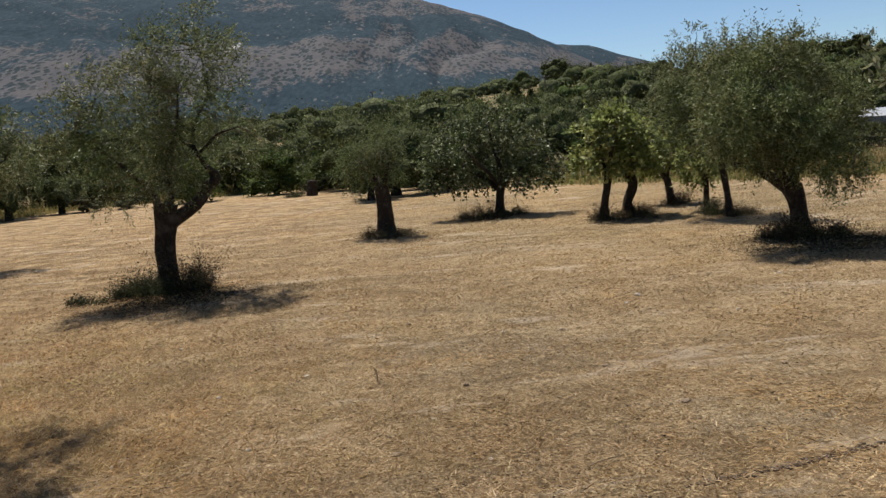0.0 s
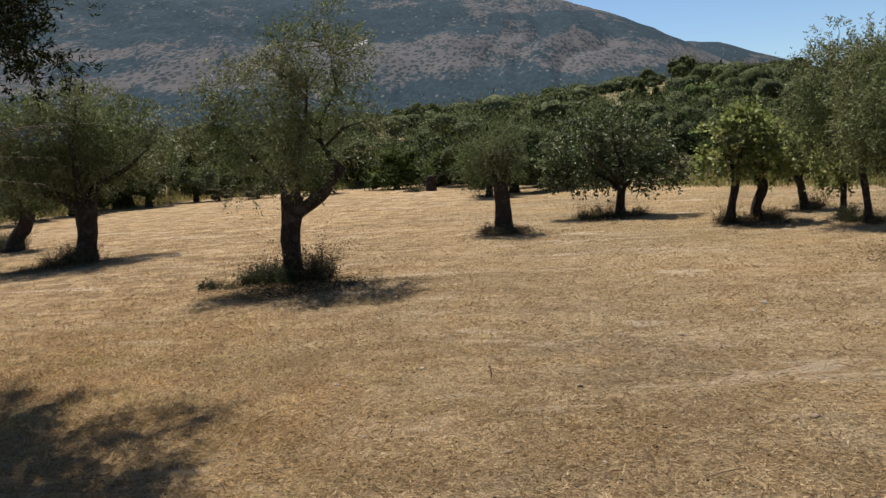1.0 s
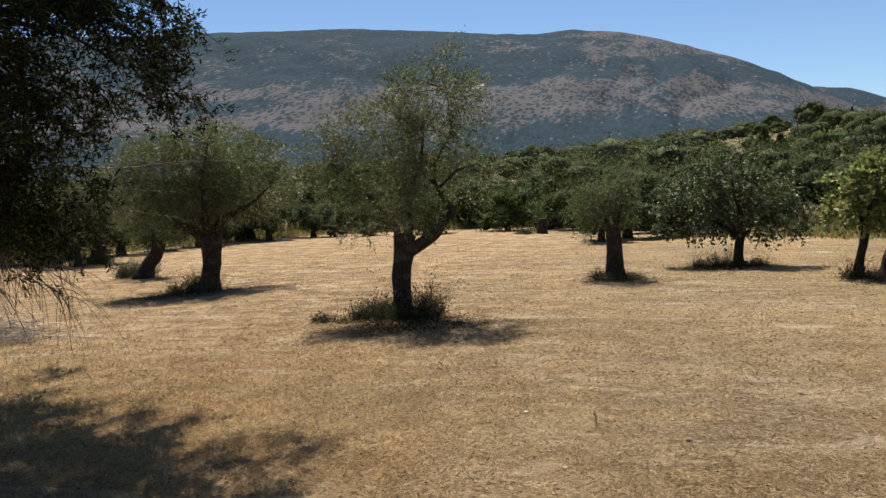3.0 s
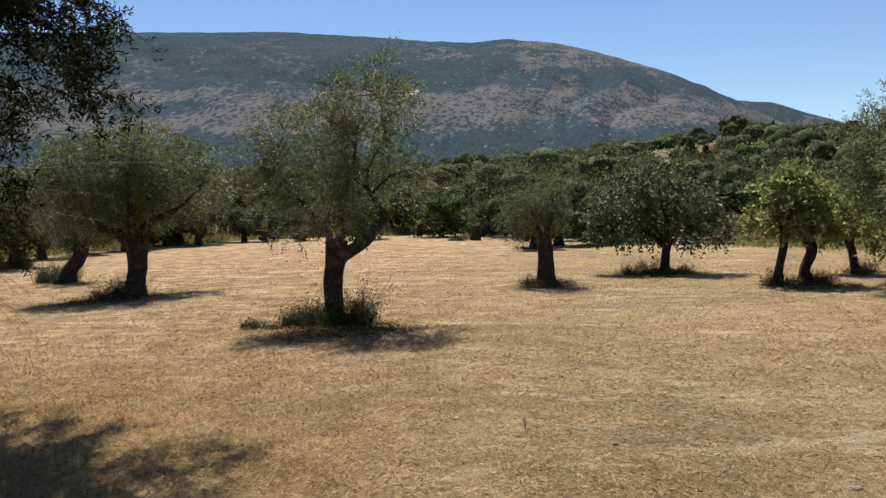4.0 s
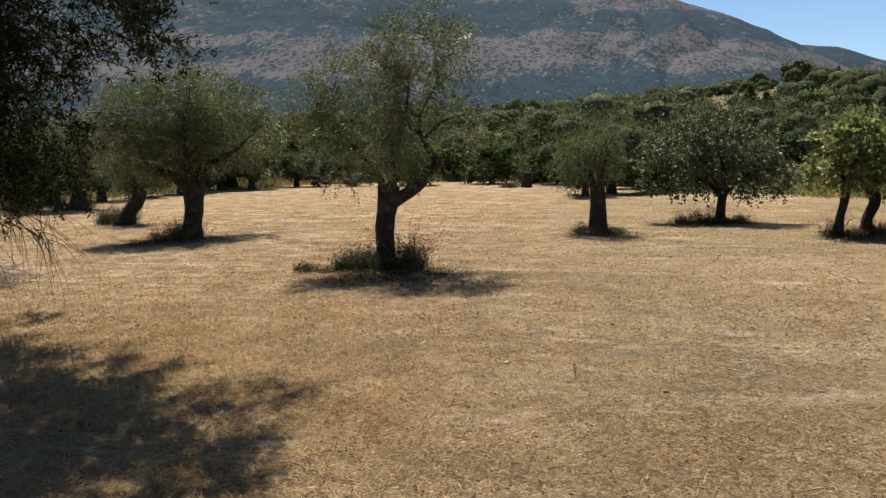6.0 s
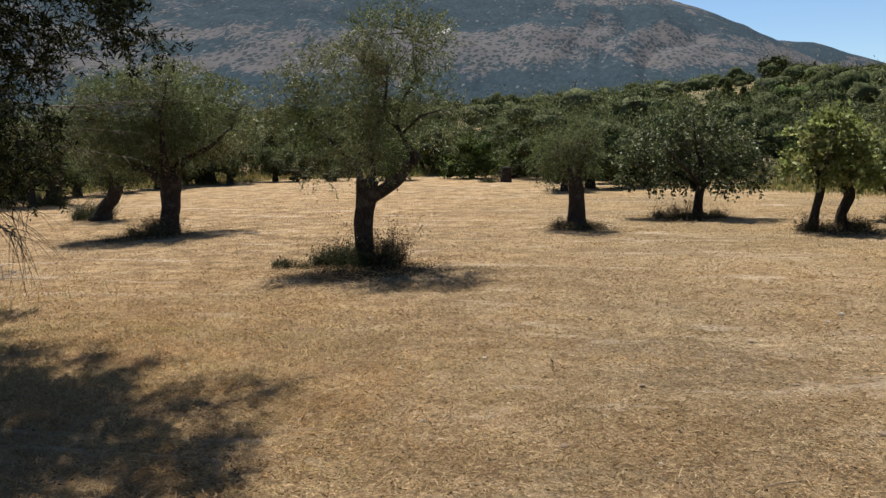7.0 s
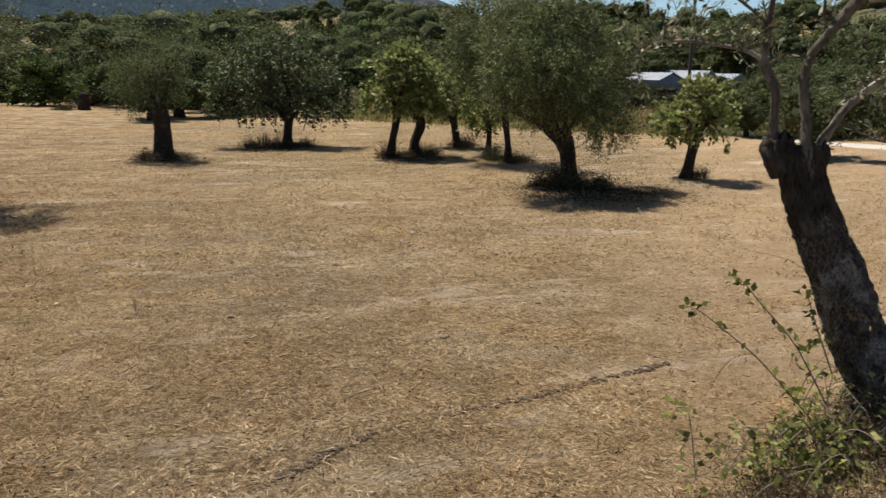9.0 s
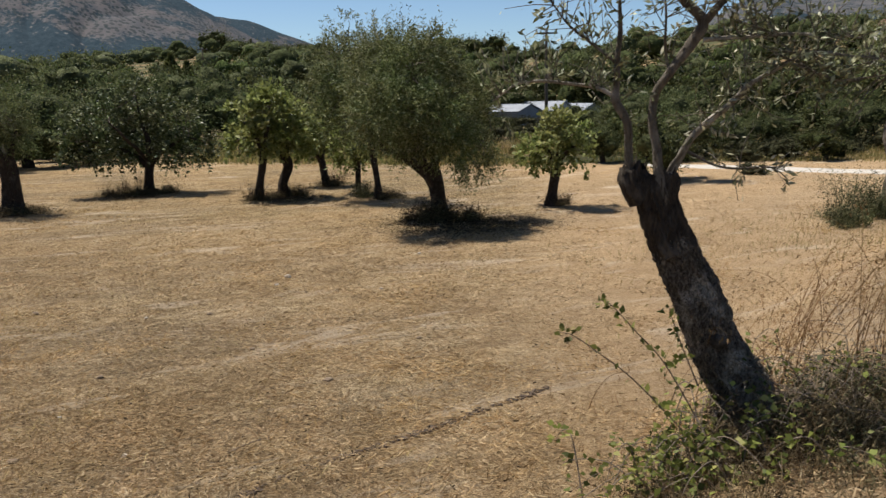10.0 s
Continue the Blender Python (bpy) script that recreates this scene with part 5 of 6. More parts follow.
# ---- trees and shrubs behind the field ----
ICO = bmesh.new()
bmesh.ops.create_icosphere(ICO, subdivisions=3, radius=1.0)
BALL_V = np.array([q.co[:] for q in ICO.verts])
BALL_F = np.array([[q.index for q in p.verts] for p in ICO.faces])
ICO.free()
ICO = bmesh.new()
bmesh.ops.create_icosphere(ICO, subdivisions=2, radius=1.0)
SMALL_V = np.array([q.co[:] for q in ICO.verts])
SMALL_F = np.array([[q.index for q in p.verts] for p in ICO.faces])
ICO.free()


def lobed(base_v, size, seed, rough_=0.45, freq=1.7):
    """An uneven, lobed crown mass out of a unit sphere's points."""
    k = np.array([1 + rough_ * (noise.noise(Vector(q) * freq + Vector((seed, 0, 0))) + 0.6 * noise.noise(Vector(q) * freq * 2.7 + Vector((0, seed, 0)))) for q in base_v])
    return base_v * k[:, None] * size, k


def far_tree(name, seed, w, h, stem, mass, leafmat, leaf, n, label, category="tree", lobes=9, group="trees behind the field"):
    rng = np.random.default_rng(seed)
    root = thing(name, pose(0, 0, 0), label, category, group)
    line = glide([(0, 0, -0.3, 0.08 * w), (0.05, 0, stem * 0.6, 0.06 * w), (0, 0.05, stem + h * 0.25, 0.04 * w)], 3)
    v, f = tube(line[:, :3], line[:, 3], 7, 0.2, seed)
    solid_tubes("trunk", [(v, f)], bark_mat, root)
    masses, pts, outs = [], [], []
    for k in range(lobes):
        a = 2 * math.pi * k / lobes + rng.uniform(-0.4, 0.4)
        q = rng.uniform(0.25, 0.78) * w / 2 if k else 0.0
        size = np.array([w * rng.uniform(0.17, 0.27), w * rng.uniform(0.17, 0.27), h * rng.uniform(0.22, 0.32)])
        c = np.array([math.cos(a) * q, math.sin(a) * q, stem + h * rng.uniform(0.25, 0.75)])
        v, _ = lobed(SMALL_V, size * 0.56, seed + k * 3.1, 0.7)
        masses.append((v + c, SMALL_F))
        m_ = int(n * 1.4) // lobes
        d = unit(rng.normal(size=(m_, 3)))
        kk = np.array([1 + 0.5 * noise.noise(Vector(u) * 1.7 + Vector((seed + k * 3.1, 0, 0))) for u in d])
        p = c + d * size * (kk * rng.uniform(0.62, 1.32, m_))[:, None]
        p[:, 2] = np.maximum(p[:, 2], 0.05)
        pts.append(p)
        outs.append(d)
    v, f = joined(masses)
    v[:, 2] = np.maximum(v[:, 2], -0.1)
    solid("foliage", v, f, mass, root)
    outs = np.vstack(outs)
    v, f = leaves(np.vstack(pts), np.cross(outs, rng.normal(size=outs.shape)) + outs * 0.9 + (0, 0, 0.3), leaf[0], leaf[1], rng, 0.12, outs + (0, 0, 0.25) + rng.normal(size=outs.shape) * 1.1)
    solid("crown", v, f, leafmat, root)
    return root


KINDS = [
    far_tree("olive_tree", 61, 4.4, 2.9, 0.35, olive_mass, olive_far, (0.15, 0.05), 3400, "rounded grey-green olive tree behind the field"),
    far_tree("olive_tree", 62, 5.2, 3.9, 0.4, olive_mass, olive_far, (0.15, 0.05), 4200, "tall grey-green olive tree behind the field"),
    far_tree("evergreen_shrub", 63, 4.4, 2.9, 0.0, wood_mass, wood_leaf, (0.16, 0.085), 2200, "dense dark evergreen shrub behind the field", "shrub"),
    far_tree("evergreen_tree", 64, 5.0, 4.2, 0.2, wood_mass, wood_leaf, (0.16, 0.09), 2500, "dark rounded evergreen tree behind the field"),
    far_tree("green_shrub", 65, 3.0, 2.4, 0.0, green_mass, bright_leaf, (0.14, 0.075), 2400, "fresh green leafy shrub at the field edge", "shrub"),
    far_tree("low_shrub", 66, 2.6, 1.1, 0.0, weed_mass, greenweed_mat, (0.13, 0.05), 800, "low dusty shrub at the field edge", "shrub"),
    far_tree("olive_tree", 67, 4.6, 3.2, 0.1, olive_mass, olive_far, (0.2, 0.09), 1000, "grey-green olive tree among the far scrub"),
    far_tree("evergreen_tree", 68, 4.8, 3.4, 0.0, wood_mass, wood_leaf, (0.2, 0.11), 1000, "dark evergreen tree among the far scrub"),
    far_tree("green_tree", 69, 4.8, 3.2, 0.0, green_mass, bright_leaf, (0.2, 0.11), 1000, "fresh green tree among the far scrub"),
]
used = [False] * len(KINDS)


def plant(k, az, r, s=1.0, tall=1.0):
    x, y = r * math.sin(radians(az)), r * math.cos(radians(az))
    m = pose(x, y, gz(x, y) - 0.05, 0, 0, random.uniform(0, 360))
    ob = KINDS[k]
    if used[k]:
        ob = copy_thing(ob, m)
    else:
        ob.matrix_world, used[k] = m, True
    ob.scale = (s, s, s * tall)


random.seed(5)
plant(2, 27.6, 47, 0.5)
plant(5, 29.4, 44, 0.8)
plant(2, 33.6, 46, 0.55)
plant(5, 31.6, 42, 0.8)
plant(0, 38.9, 22.8, 0.62)
plant(5, 44.4, 24.6, 0.35)
for row in ((4, -7.4, 48, 0.9), (4, -3.2, 43, 0.7), (4, -1.5, 42, 0.6), (4, 4.6, 43, 0.8), (4, 6.6, 41, 0.7), (4, -16.0, 47, 1.0), (4, 10.2, 42, 0.7)):
    plant(*row)
# the row that closes the field: kind, bearing, distance, size
for row in ((1, -2.9, 36, 0.95), (0, -4.6, 34, 0.75), (1, -0.9, 40, 1.0), (2, -0.4, 36, 0.7), (2, 0.9, 37, 0.8), (4, -11.0, 47, 1.2), (0, -9.0, 49, 0.6), (5, -8.2, 46, 0.9), (5, -6.0, 45, 0.8), (2, -12.8, 52, 1.0),
            (3, -7.0, 58, 0.9), (3, -10.0, 60, 0.95), (2, -4.5, 55, 1.0), (1, -14.5, 56, 0.8), (2, -17.0, 54, 0.8), (4, -19.5, 53, 0.8), (2, -22.0, 56, 0.7), (0, -24.5, 50, 0.8), (5, -20.5, 48, 0.9), (5, -23.0, 49, 0.9),
            (0, -27.5, 48, 0.9), (2, -29.5, 50, 0.9), (1, -32, 46, 0.9), (2, -34.5, 44, 0.9), (0, -37, 42, 1.0), (1, -40, 42, 0.9), (2, -42, 40, 1.0), (3, -44, 44, 0.9), (1, -47, 40, 1.0),
            (3, 2.5, 48, 0.9), (2, 5.5, 50, 0.9), (3, 8.0, 55, 0.9), (2, 11.0, 50, 0.8), (0, 13.5, 52, 0.9), (3, 17.0, 50, 0.8), (2, 20.0, 46, 0.8), (0, 22.5, 44, 0.8), (2, 24.5, 42, 0.7), (5, 26.5, 38, 1.2),
            (5, 34.2, 33, 1.0), (0, 35.5, 40, 0.8), (1, 37.5, 38, 0.8), (0, 39.5, 42, 0.9), (2, 41.5, 44, 0.9), (3, 43.5, 46, 1.0), (3, 46.5, 42, 1.0), (2, 49.0, 40, 0.9), (3, 51.0, 44, 1.1), (1, 54, 38, 1.0), (2, 57, 36, 1.0)):
    k, az, r, size = row
    plant(k, az, r, size * 0.86)
for _ in range(70):
    az = random.uniform(-48, 58)
    if 25 < az < 36:
        continue
    plant(5, az, edge_of(az) + random.uniform(2, 13), random.uniform(0.5, 1.1), random.uniform(0.6, 1.2))
for row in ((1, -5.6, 45, 1.15), (1, -1.6, 46, 1.2), (0, 1.4, 45, 1.25), (1, 4.2, 48, 1.1), (0, -8.2, 53, 1.15), (1, 7.2, 46, 1.0), (0, -13.5, 55, 1.1), (1, 10.0, 47, 0.9)):
    plant(*row)
for _ in range(26):
    az = random.uniform(34, 58)
    plant(random.choice((5, 5, 2, 0)), az, edge_of(az) + random.uniform(0.5, 8), random.uniform(0.35, 0.7))
for _ in range(46):
    plant(random.choice((6, 7, 7, 8)), random.uniform(33, 60), random.uniform(56, 110), random.uniform(0.6, 0.95), random.uniform(0.8, 1.1))
for _ in range(50):
    plant(random.choice((5, 5, 6, 7)), random.uniform(24, 40), random.uniform(68, 105), random.uniform(0.55, 0.95), random.uniform(0.8, 1.1))
for _ in range(150):
    az = random.uniform(-50, 60)
    r = random.uniform(58, 108)
    if 25.5 < az < 35 and r < 70:
        continue
    plant(random.choice((6, 6, 7, 7, 7, 8)), az, r, random.choice((0.55, 0.7, 0.85, 1.0, 1.25)), random.uniform(0.8, 1.2))


# ---- wooded hillside ----
def hillside(seed, count, mass, material, name, label, low=-0.16):
    rng = np.random.default_rng(seed)
    tri, quad = [], []
    for k in range(count):
        az, r = rng.uniform(-55, 62), 100 + 240 * rng.random() ** 0.75
        x, y = r * math.sin(radians(az)), r * math.cos(radians(az))
        if r < 285 and noise.noise(Vector((x * 0.03, y * 0.03, 6))) < low:
            continue
        s = rng.uniform(0.5, 1.05) if rng.random() < 0.8 else rng.uniform(1.1, 1.6)
        w, h, m_ = 5.0 * s, 3.8 * s * rng.uniform(0.8, 1.3), 150
        c = np.array((x, y, gz(x, y) + h * 0.40))
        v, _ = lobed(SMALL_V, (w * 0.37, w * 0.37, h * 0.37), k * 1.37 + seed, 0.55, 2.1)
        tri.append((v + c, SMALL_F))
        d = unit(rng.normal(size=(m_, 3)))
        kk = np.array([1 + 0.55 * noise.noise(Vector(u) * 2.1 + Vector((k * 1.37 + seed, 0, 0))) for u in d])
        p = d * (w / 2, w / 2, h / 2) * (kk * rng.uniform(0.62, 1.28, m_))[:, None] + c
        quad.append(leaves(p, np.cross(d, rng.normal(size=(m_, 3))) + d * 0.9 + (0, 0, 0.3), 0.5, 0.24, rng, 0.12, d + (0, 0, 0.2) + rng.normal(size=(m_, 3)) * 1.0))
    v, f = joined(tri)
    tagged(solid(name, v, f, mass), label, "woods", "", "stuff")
    v, f = joined(quad)
    tagged(solid(name + "_leaves", v, f, material), "outer leaf sprays of " + label, "woods", "", "stuff")


hillside(71, 950, wood_mass, wood_leaf, "hill_woods", "dark evergreen scrub covering the hillside")
hillside(72, 480, olive_mass, olive_far, "hill_olives", "olive trees scattered over the hillside")
hillside(73, 150, green_mass, bright_leaf, "hill_green_trees", "fresh green trees on the hillside")


# ---- grass belt behind the mown field ----
def belt():
    rng = np.random.default_rng(81)
    n = 46000
    az = rng.uniform(-50, 56, n)
    depth = rng.random(n) ** 1.3 * 12
    r = np.array([edge_of(a) for a in az]) + depth + rng.normal(size=n) * 0.5
    xy = np.stack([np.sin(np.radians(az)) * r, np.cos(np.radians(az)) * r], 1)
    keep = np.array([noise.noise(Vector((x * 0.15, y * 0.15, 1))) > -0.25 for x, y in xy])
    keep &= ~((az > 32) & (r < 29.5))
    xy, depth = xy[keep], depth[keep]
    az = az[keep]
    depth = np.where(az > 30, depth * 0.3, depth + 1.2)
    v, f = blades(xy, np.minimum(0.10 + depth * 0.075, 0.55) * rng.uniform(0.3, 1.3, len(xy)), np.full(len(xy), 0.035), rng, 0.6)
    return tagged(solid("tall_grass", v, f, tallgrass_mat), "tall dry grass along the field's far edge", "grass", "", "stuff")


belt()


# ---- straw left on the mown field ----
def straw(n, seed, r0, r1, length, width, lift, name, label, material=straw_mat):
    rng = np.random.default_rng(seed)
    az = np.radians(rng.uniform(-50, 56, n))
    r = r0 * (r1 / r0) ** (rng.random(n) ** 0.8)
    x, y = np.sin(az) * r, np.cos(az) * r
    keep = np.array([noise.noise(Vector((a * 1.3, b * 1.3, 3))) + rng.normal() * 0.35 > -0.15 + 0.3 * min(max(a - 0.55 * b + 0.4, 0), 1) for a, b in zip(x, y)])
    x, y, r = x[keep], y[keep], r[keep]
    n = len(x)
    z = np.array([gz(a, b) for a, b in zip(x, y)]) + rng.uniform(0.002, 0.03, n)
    d = rng.normal(size=(n, 3))
    d[:, 2] = np.abs(rng.normal(size=n)) * lift
    v, f = leaves(np.column_stack([x, y, z]), d, length, width, rng, 0.3)
    return tagged(solid(name, v, f, material), label, "straw", "", "stuff")


straw(240000, 91, 3.0, 15, 0.058, 0.004, 0.12, "straw", "loose cut straw lying on the mown field")
straw(90000, 96, 9, 36, 0.06, 0.012, 0.6, "straw_tufts", "ragged tufts of cut straw over the field")
straw(16000, 97, 9, 34, 0.04, 0.012, 0.35, "crumbled_weeds", "brown crumbled weed tufts among the straw", weed_straw)
straw(36000, 98, 3.0, 9, 0.075, 0.0065, 0.45, "raised_straw", "longer straw stalks sticking up from the field")
straw(50000, 92, 10, 32, 0.075, 0.005, 0.10, "stubble", "short straw stubble and cut stalks on the field")
straw(30000, 95, 3.0, 20, 0.032, 0.007, 0.25, "litter", "dark dead weed litter among the straw", litter_mat)


def stubble(n, seed, r0, r1):
    rng = np.random.default_rng(seed)
    az = np.radians(rng.uniform(-50, 56, n))
    r = r0 * (r1 / r0) ** rng.random(n)
    xy = np.stack([np.sin(az) * r, np.cos(az) * r], 1)
    keep = np.array([noise.noise(Vector((a * 2.1, b * 2.1, 8))) + 0.6 * noise.noise(Vector((a * 0.4, b * 0.4, 5))) + rng.normal() * 0.2 > 0.05 for a, b in xy])
    xy, r = xy[keep], r[keep]
    v, f = blades(xy, rng.uniform(0.012, 0.04, len(xy)), 0.0022 + 0.0003 * r, rng, 2.2)
    return tagged(solid("stubble_tufts", v, f, straw_mat), "short upright straw stubble in tufts", "stubble", "", "stuff")


stubble(5000, 93, 3.2, 14)


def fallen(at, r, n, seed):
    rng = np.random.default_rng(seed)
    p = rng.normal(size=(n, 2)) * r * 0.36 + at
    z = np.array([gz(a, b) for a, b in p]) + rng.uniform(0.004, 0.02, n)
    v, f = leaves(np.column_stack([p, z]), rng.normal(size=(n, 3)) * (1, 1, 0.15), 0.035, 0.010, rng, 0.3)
    tagged(solid("fallen_leaves", v, f, litter_mat), "dark fallen leaves on the ground, deepening the shadow under an olive", "leaf litter", "", "stuff")


# Leaf litter centred on the trees' shadows, dense and dark to deepen them.
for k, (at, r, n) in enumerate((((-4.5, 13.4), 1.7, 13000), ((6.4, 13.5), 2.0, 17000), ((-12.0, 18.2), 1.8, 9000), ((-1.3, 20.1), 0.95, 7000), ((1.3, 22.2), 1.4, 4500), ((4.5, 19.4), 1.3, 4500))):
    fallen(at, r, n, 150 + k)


# ---- furrow edge across the near field ----
# The ground has no groove here; dark clods stand in for its shade.
def furrow():
    rng = np.random.default_rng(94)
    line = glide([(0.2, 4.05), (0.68, 4.38), (1.06, 4.63), (1.56, 4.79), (2.15, 4.95), (2.62, 5.10), (3.3, 5.3)], 170)
    bm = bmesh.new()
    for x, y in line:
        if noise.noise(Vector((x * 3.1, y * 3.1, 2))) + 0.3 * rng.normal() < -0.05:
            continue
        s = rng.uniform(0.006, 0.013) * rng.choice((0.6, 1.0, 1.4))
        m = pose(x + rng.normal() * 0.022, y + rng.normal() * 0.022, gz(x, y) + s * 0.35, rng.uniform(-30, 30), 0, rng.uniform(0, 360)) @ Matrix.Diagonal((1.6 * s, s, 0.7 * s, 1))
        bmesh.ops.create_icosphere(bm, subdivisions=1, radius=1.0, matrix=m)
    tagged(part("furrow_clods", bm, furrow_mat), "dark earth clods standing in for a shallow furrow's shaded groove", "earth", "", "stuff")


furrow()


# ---- long grass below the conifer ----
def patch(name, n, seed, cx, cy, rx, ry, hgt, wid, material, label, lean=0.9):
    rng = np.random.default_rng(seed)
    xy = rng.normal(size=(n, 2)) * (rx, ry) * 0.5 + (cx, cy)
    v, f = blades(xy, hgt * rng.uniform(0.3, 1.2, n), np.full(n, wid), rng, lean)
    return tagged(solid(name, v, f, material), label, "grass", "", "stuff")


patch("long_grass", 60000, 101, -5.6, 6.8, 5.6, 5.0, 0.05, 0.0055, gold_straw, "flattened golden grass in the conifer's shade", 3.5)
patch("shade_grass", 500, 104, -9.4, 8.6, 2.2, 3.0, 0.35, 0.006, tallgrass_mat, "tall dry stems under the conifer")
patch("bank_grass", 1000, 102, 5.8, 4.0, 3.6, 1.4, 0.12, 0.004, oat_mat, "tall dry brown grass on the bank")
patch("mound_grass", 2200, 103, 12.5, 9.0, 6.0, 2.5, 0.16, 0.006, tallgrass_mat, "dry grass on the rising bank")


# ---- brambles at the foot of the leaning trunk ----
def bramble(at, seed, n, reach, label):
    rng = np.random.default_rng(seed)
    z0 = gz(*at)
    root = thing("bramble", pose(at[0], at[1], z0), label, "bramble", "brambles")
    stems, spots, ways = [], [], []
    for _ in range(n):
        a = rng.uniform(0, 2 * math.pi)
        out = np.array([math.cos(a), math.sin(a), 0])
        rr = reach * rng.uniform(0.35, 1.0)
        h = rng.uniform(0.15, 0.55) * reach
        b = rng.normal(size=3) * (0.15, 0.15, 0)
        g_ = glide([b, b + out * rr * 0.4 + (0, 0, h), b + out * rr * 0.8 + (0, 0, h * 0.9), b + out * rr + (0, 0, h * 0.55)], 6)
        stems.append(tube(g_, np.linspace(0.004, 0.0016, len(g_)), 4))
        for i in range(3, len(g_)):
            for _k in range(rng.integers(0, 2) + (rng.random() < 0.4)):
                spots.append(g_[i] + rng.normal(size=3) * 0.03)
                ways.append(out * 0.4 + rng.normal(size=3) * (0.7, 0.7, 0.3))
    for st_ in stems:
        solid_tubes("stem", [st_], brown_twig, root)
    v, f = leaves(np.array(spots), np.array(ways), 0.046, 0.034, rng, 0.2)
    solid("leaves", v, f, bramble_leaf, root)


bramble((3.05, 3.25), 111, 24, 0.75, "green bramble with arching stems at the trunk's foot")
bramble((2.70, 3.10), 112, 26, 0.62, "trailing green bramble on the bank edge")
bramble((2.85, 2.85), 124, 18, 0.55, "low leafy bramble at the bank edge")
bramble((3.2, 2.75), 125, 7, 0.45, "low leafy bramble among dead grass")
bramble((3.85, 3.35), 113, 16, 0.7, "dusty bramble and weeds beside the leaning trunk")
weeds((3.6, 2.95), 0.75, 0.45, 0.36, 330, 114, bankweed_mat, "tangle of dead brown weeds on the bank", 0.5, leaf=(0.035, 0.006))
weeds((4.5, 3.0), 0.8, 0.45, 0.30, 170, 115, bankweed_mat, "tangle of dusty dead weeds on the bank", 0.6, leaf=(0.03, 0.008))
for k, (at, rx, ry, h, n) in enumerate((((3.95, 3.3), 0.3, 0.25, 0.46, 60), ((4.35, 3.2), 0.3, 0.25, 0.36, 45), ((4.1, 2.9), 0.4, 0.3, 0.26, 60), ((4.75, 2.85), 0.4, 0.3, 0.26, 50), ((3.6, 2.72), 0.4, 0.25, 0.26, 55), ((3.45, 3.02), 0.25, 0.2, 0.3, 30))):
    weeds(at, rx, ry, h, n, 170 + k, bush_mat, "dusty dark green bush beside the leaning trunk", 1.6, "bush", (0.026, 0.0105))
weeds((5.4, 3.3), 0.9, 0.5, 0.26, 110, 118, bankweed_mat, "dry brown weeds along the bank", 0.4, leaf=(0.035, 0.006))
weeds((2.95, 2.95), 0.65, 0.4, 0.28, 260, 116, bankweed_mat, "dry stalks among brambles", 0.5, leaf=(0.035, 0.006))


for k, (at, rx, n) in enumerate((((2.55, 2.75), 0.5, 110), ((3.1, 2.6), 0.55, 150), ((3.75, 2.55), 0.55, 170), ((4.3, 2.65), 0.5, 120), ((3.3, 2.85), 0.5, 150), ((4.7, 2.5), 0.5, 150), ((5.1, 2.8), 0.5, 130), ((2.35, 2.95), 0.35, 60))):
    weeds(at, rx, 0.35, 0.24, n, 160 + k, bankweed_mat, "low matted dead grass and weeds on the bank", 0.4, leaf=(0.035, 0.006))


# long arching bramble canes
canes, spots, ways = [], [], []
rng = np.random.default_rng(118)
cane = thing("bramble", pose(2.97, 3.28, 0.4), "long arching bramble canes with few leaves", "bramble", "brambles")
for pts in ([(2.97, 3.28, 0.42), (2.74, 3.46, 0.72), (2.58, 3.57, 0.87), (2.47, 3.64, 0.96), (2.40, 3.68, 0.98)], [(3.0, 3.25, 0.52), (2.86, 3.37, 0.83), (2.73, 3.47, 1.01), (2.64, 3.53, 1.13), (2.59, 3.56, 1.16)], [(3.0, 3.26, 0.71), (2.92, 3.32, 0.96), (2.87, 3.36, 1.14)]):
    g_ = glide([(x - 2.97, y - 3.28, z - 0.4) for x, y, z in pts], 6)
    v, f = tube(g_, np.linspace(0.0045, 0.002, len(g_)), 5)
    solid_tubes("cane", [(v, f)], clod_mat, cane)
    for q in g_[2:]:
        for _k in range(rng.integers(0, 4)):
            spots.append(q + rng.normal(size=3) * 0.015)
            ways.append(rng.normal(size=3))
v, f = leaves(np.array(spots), np.array(ways), 0.05, 0.032, rng, 0.2)
solid("leaves", v, f, bramble_leaf, cane)


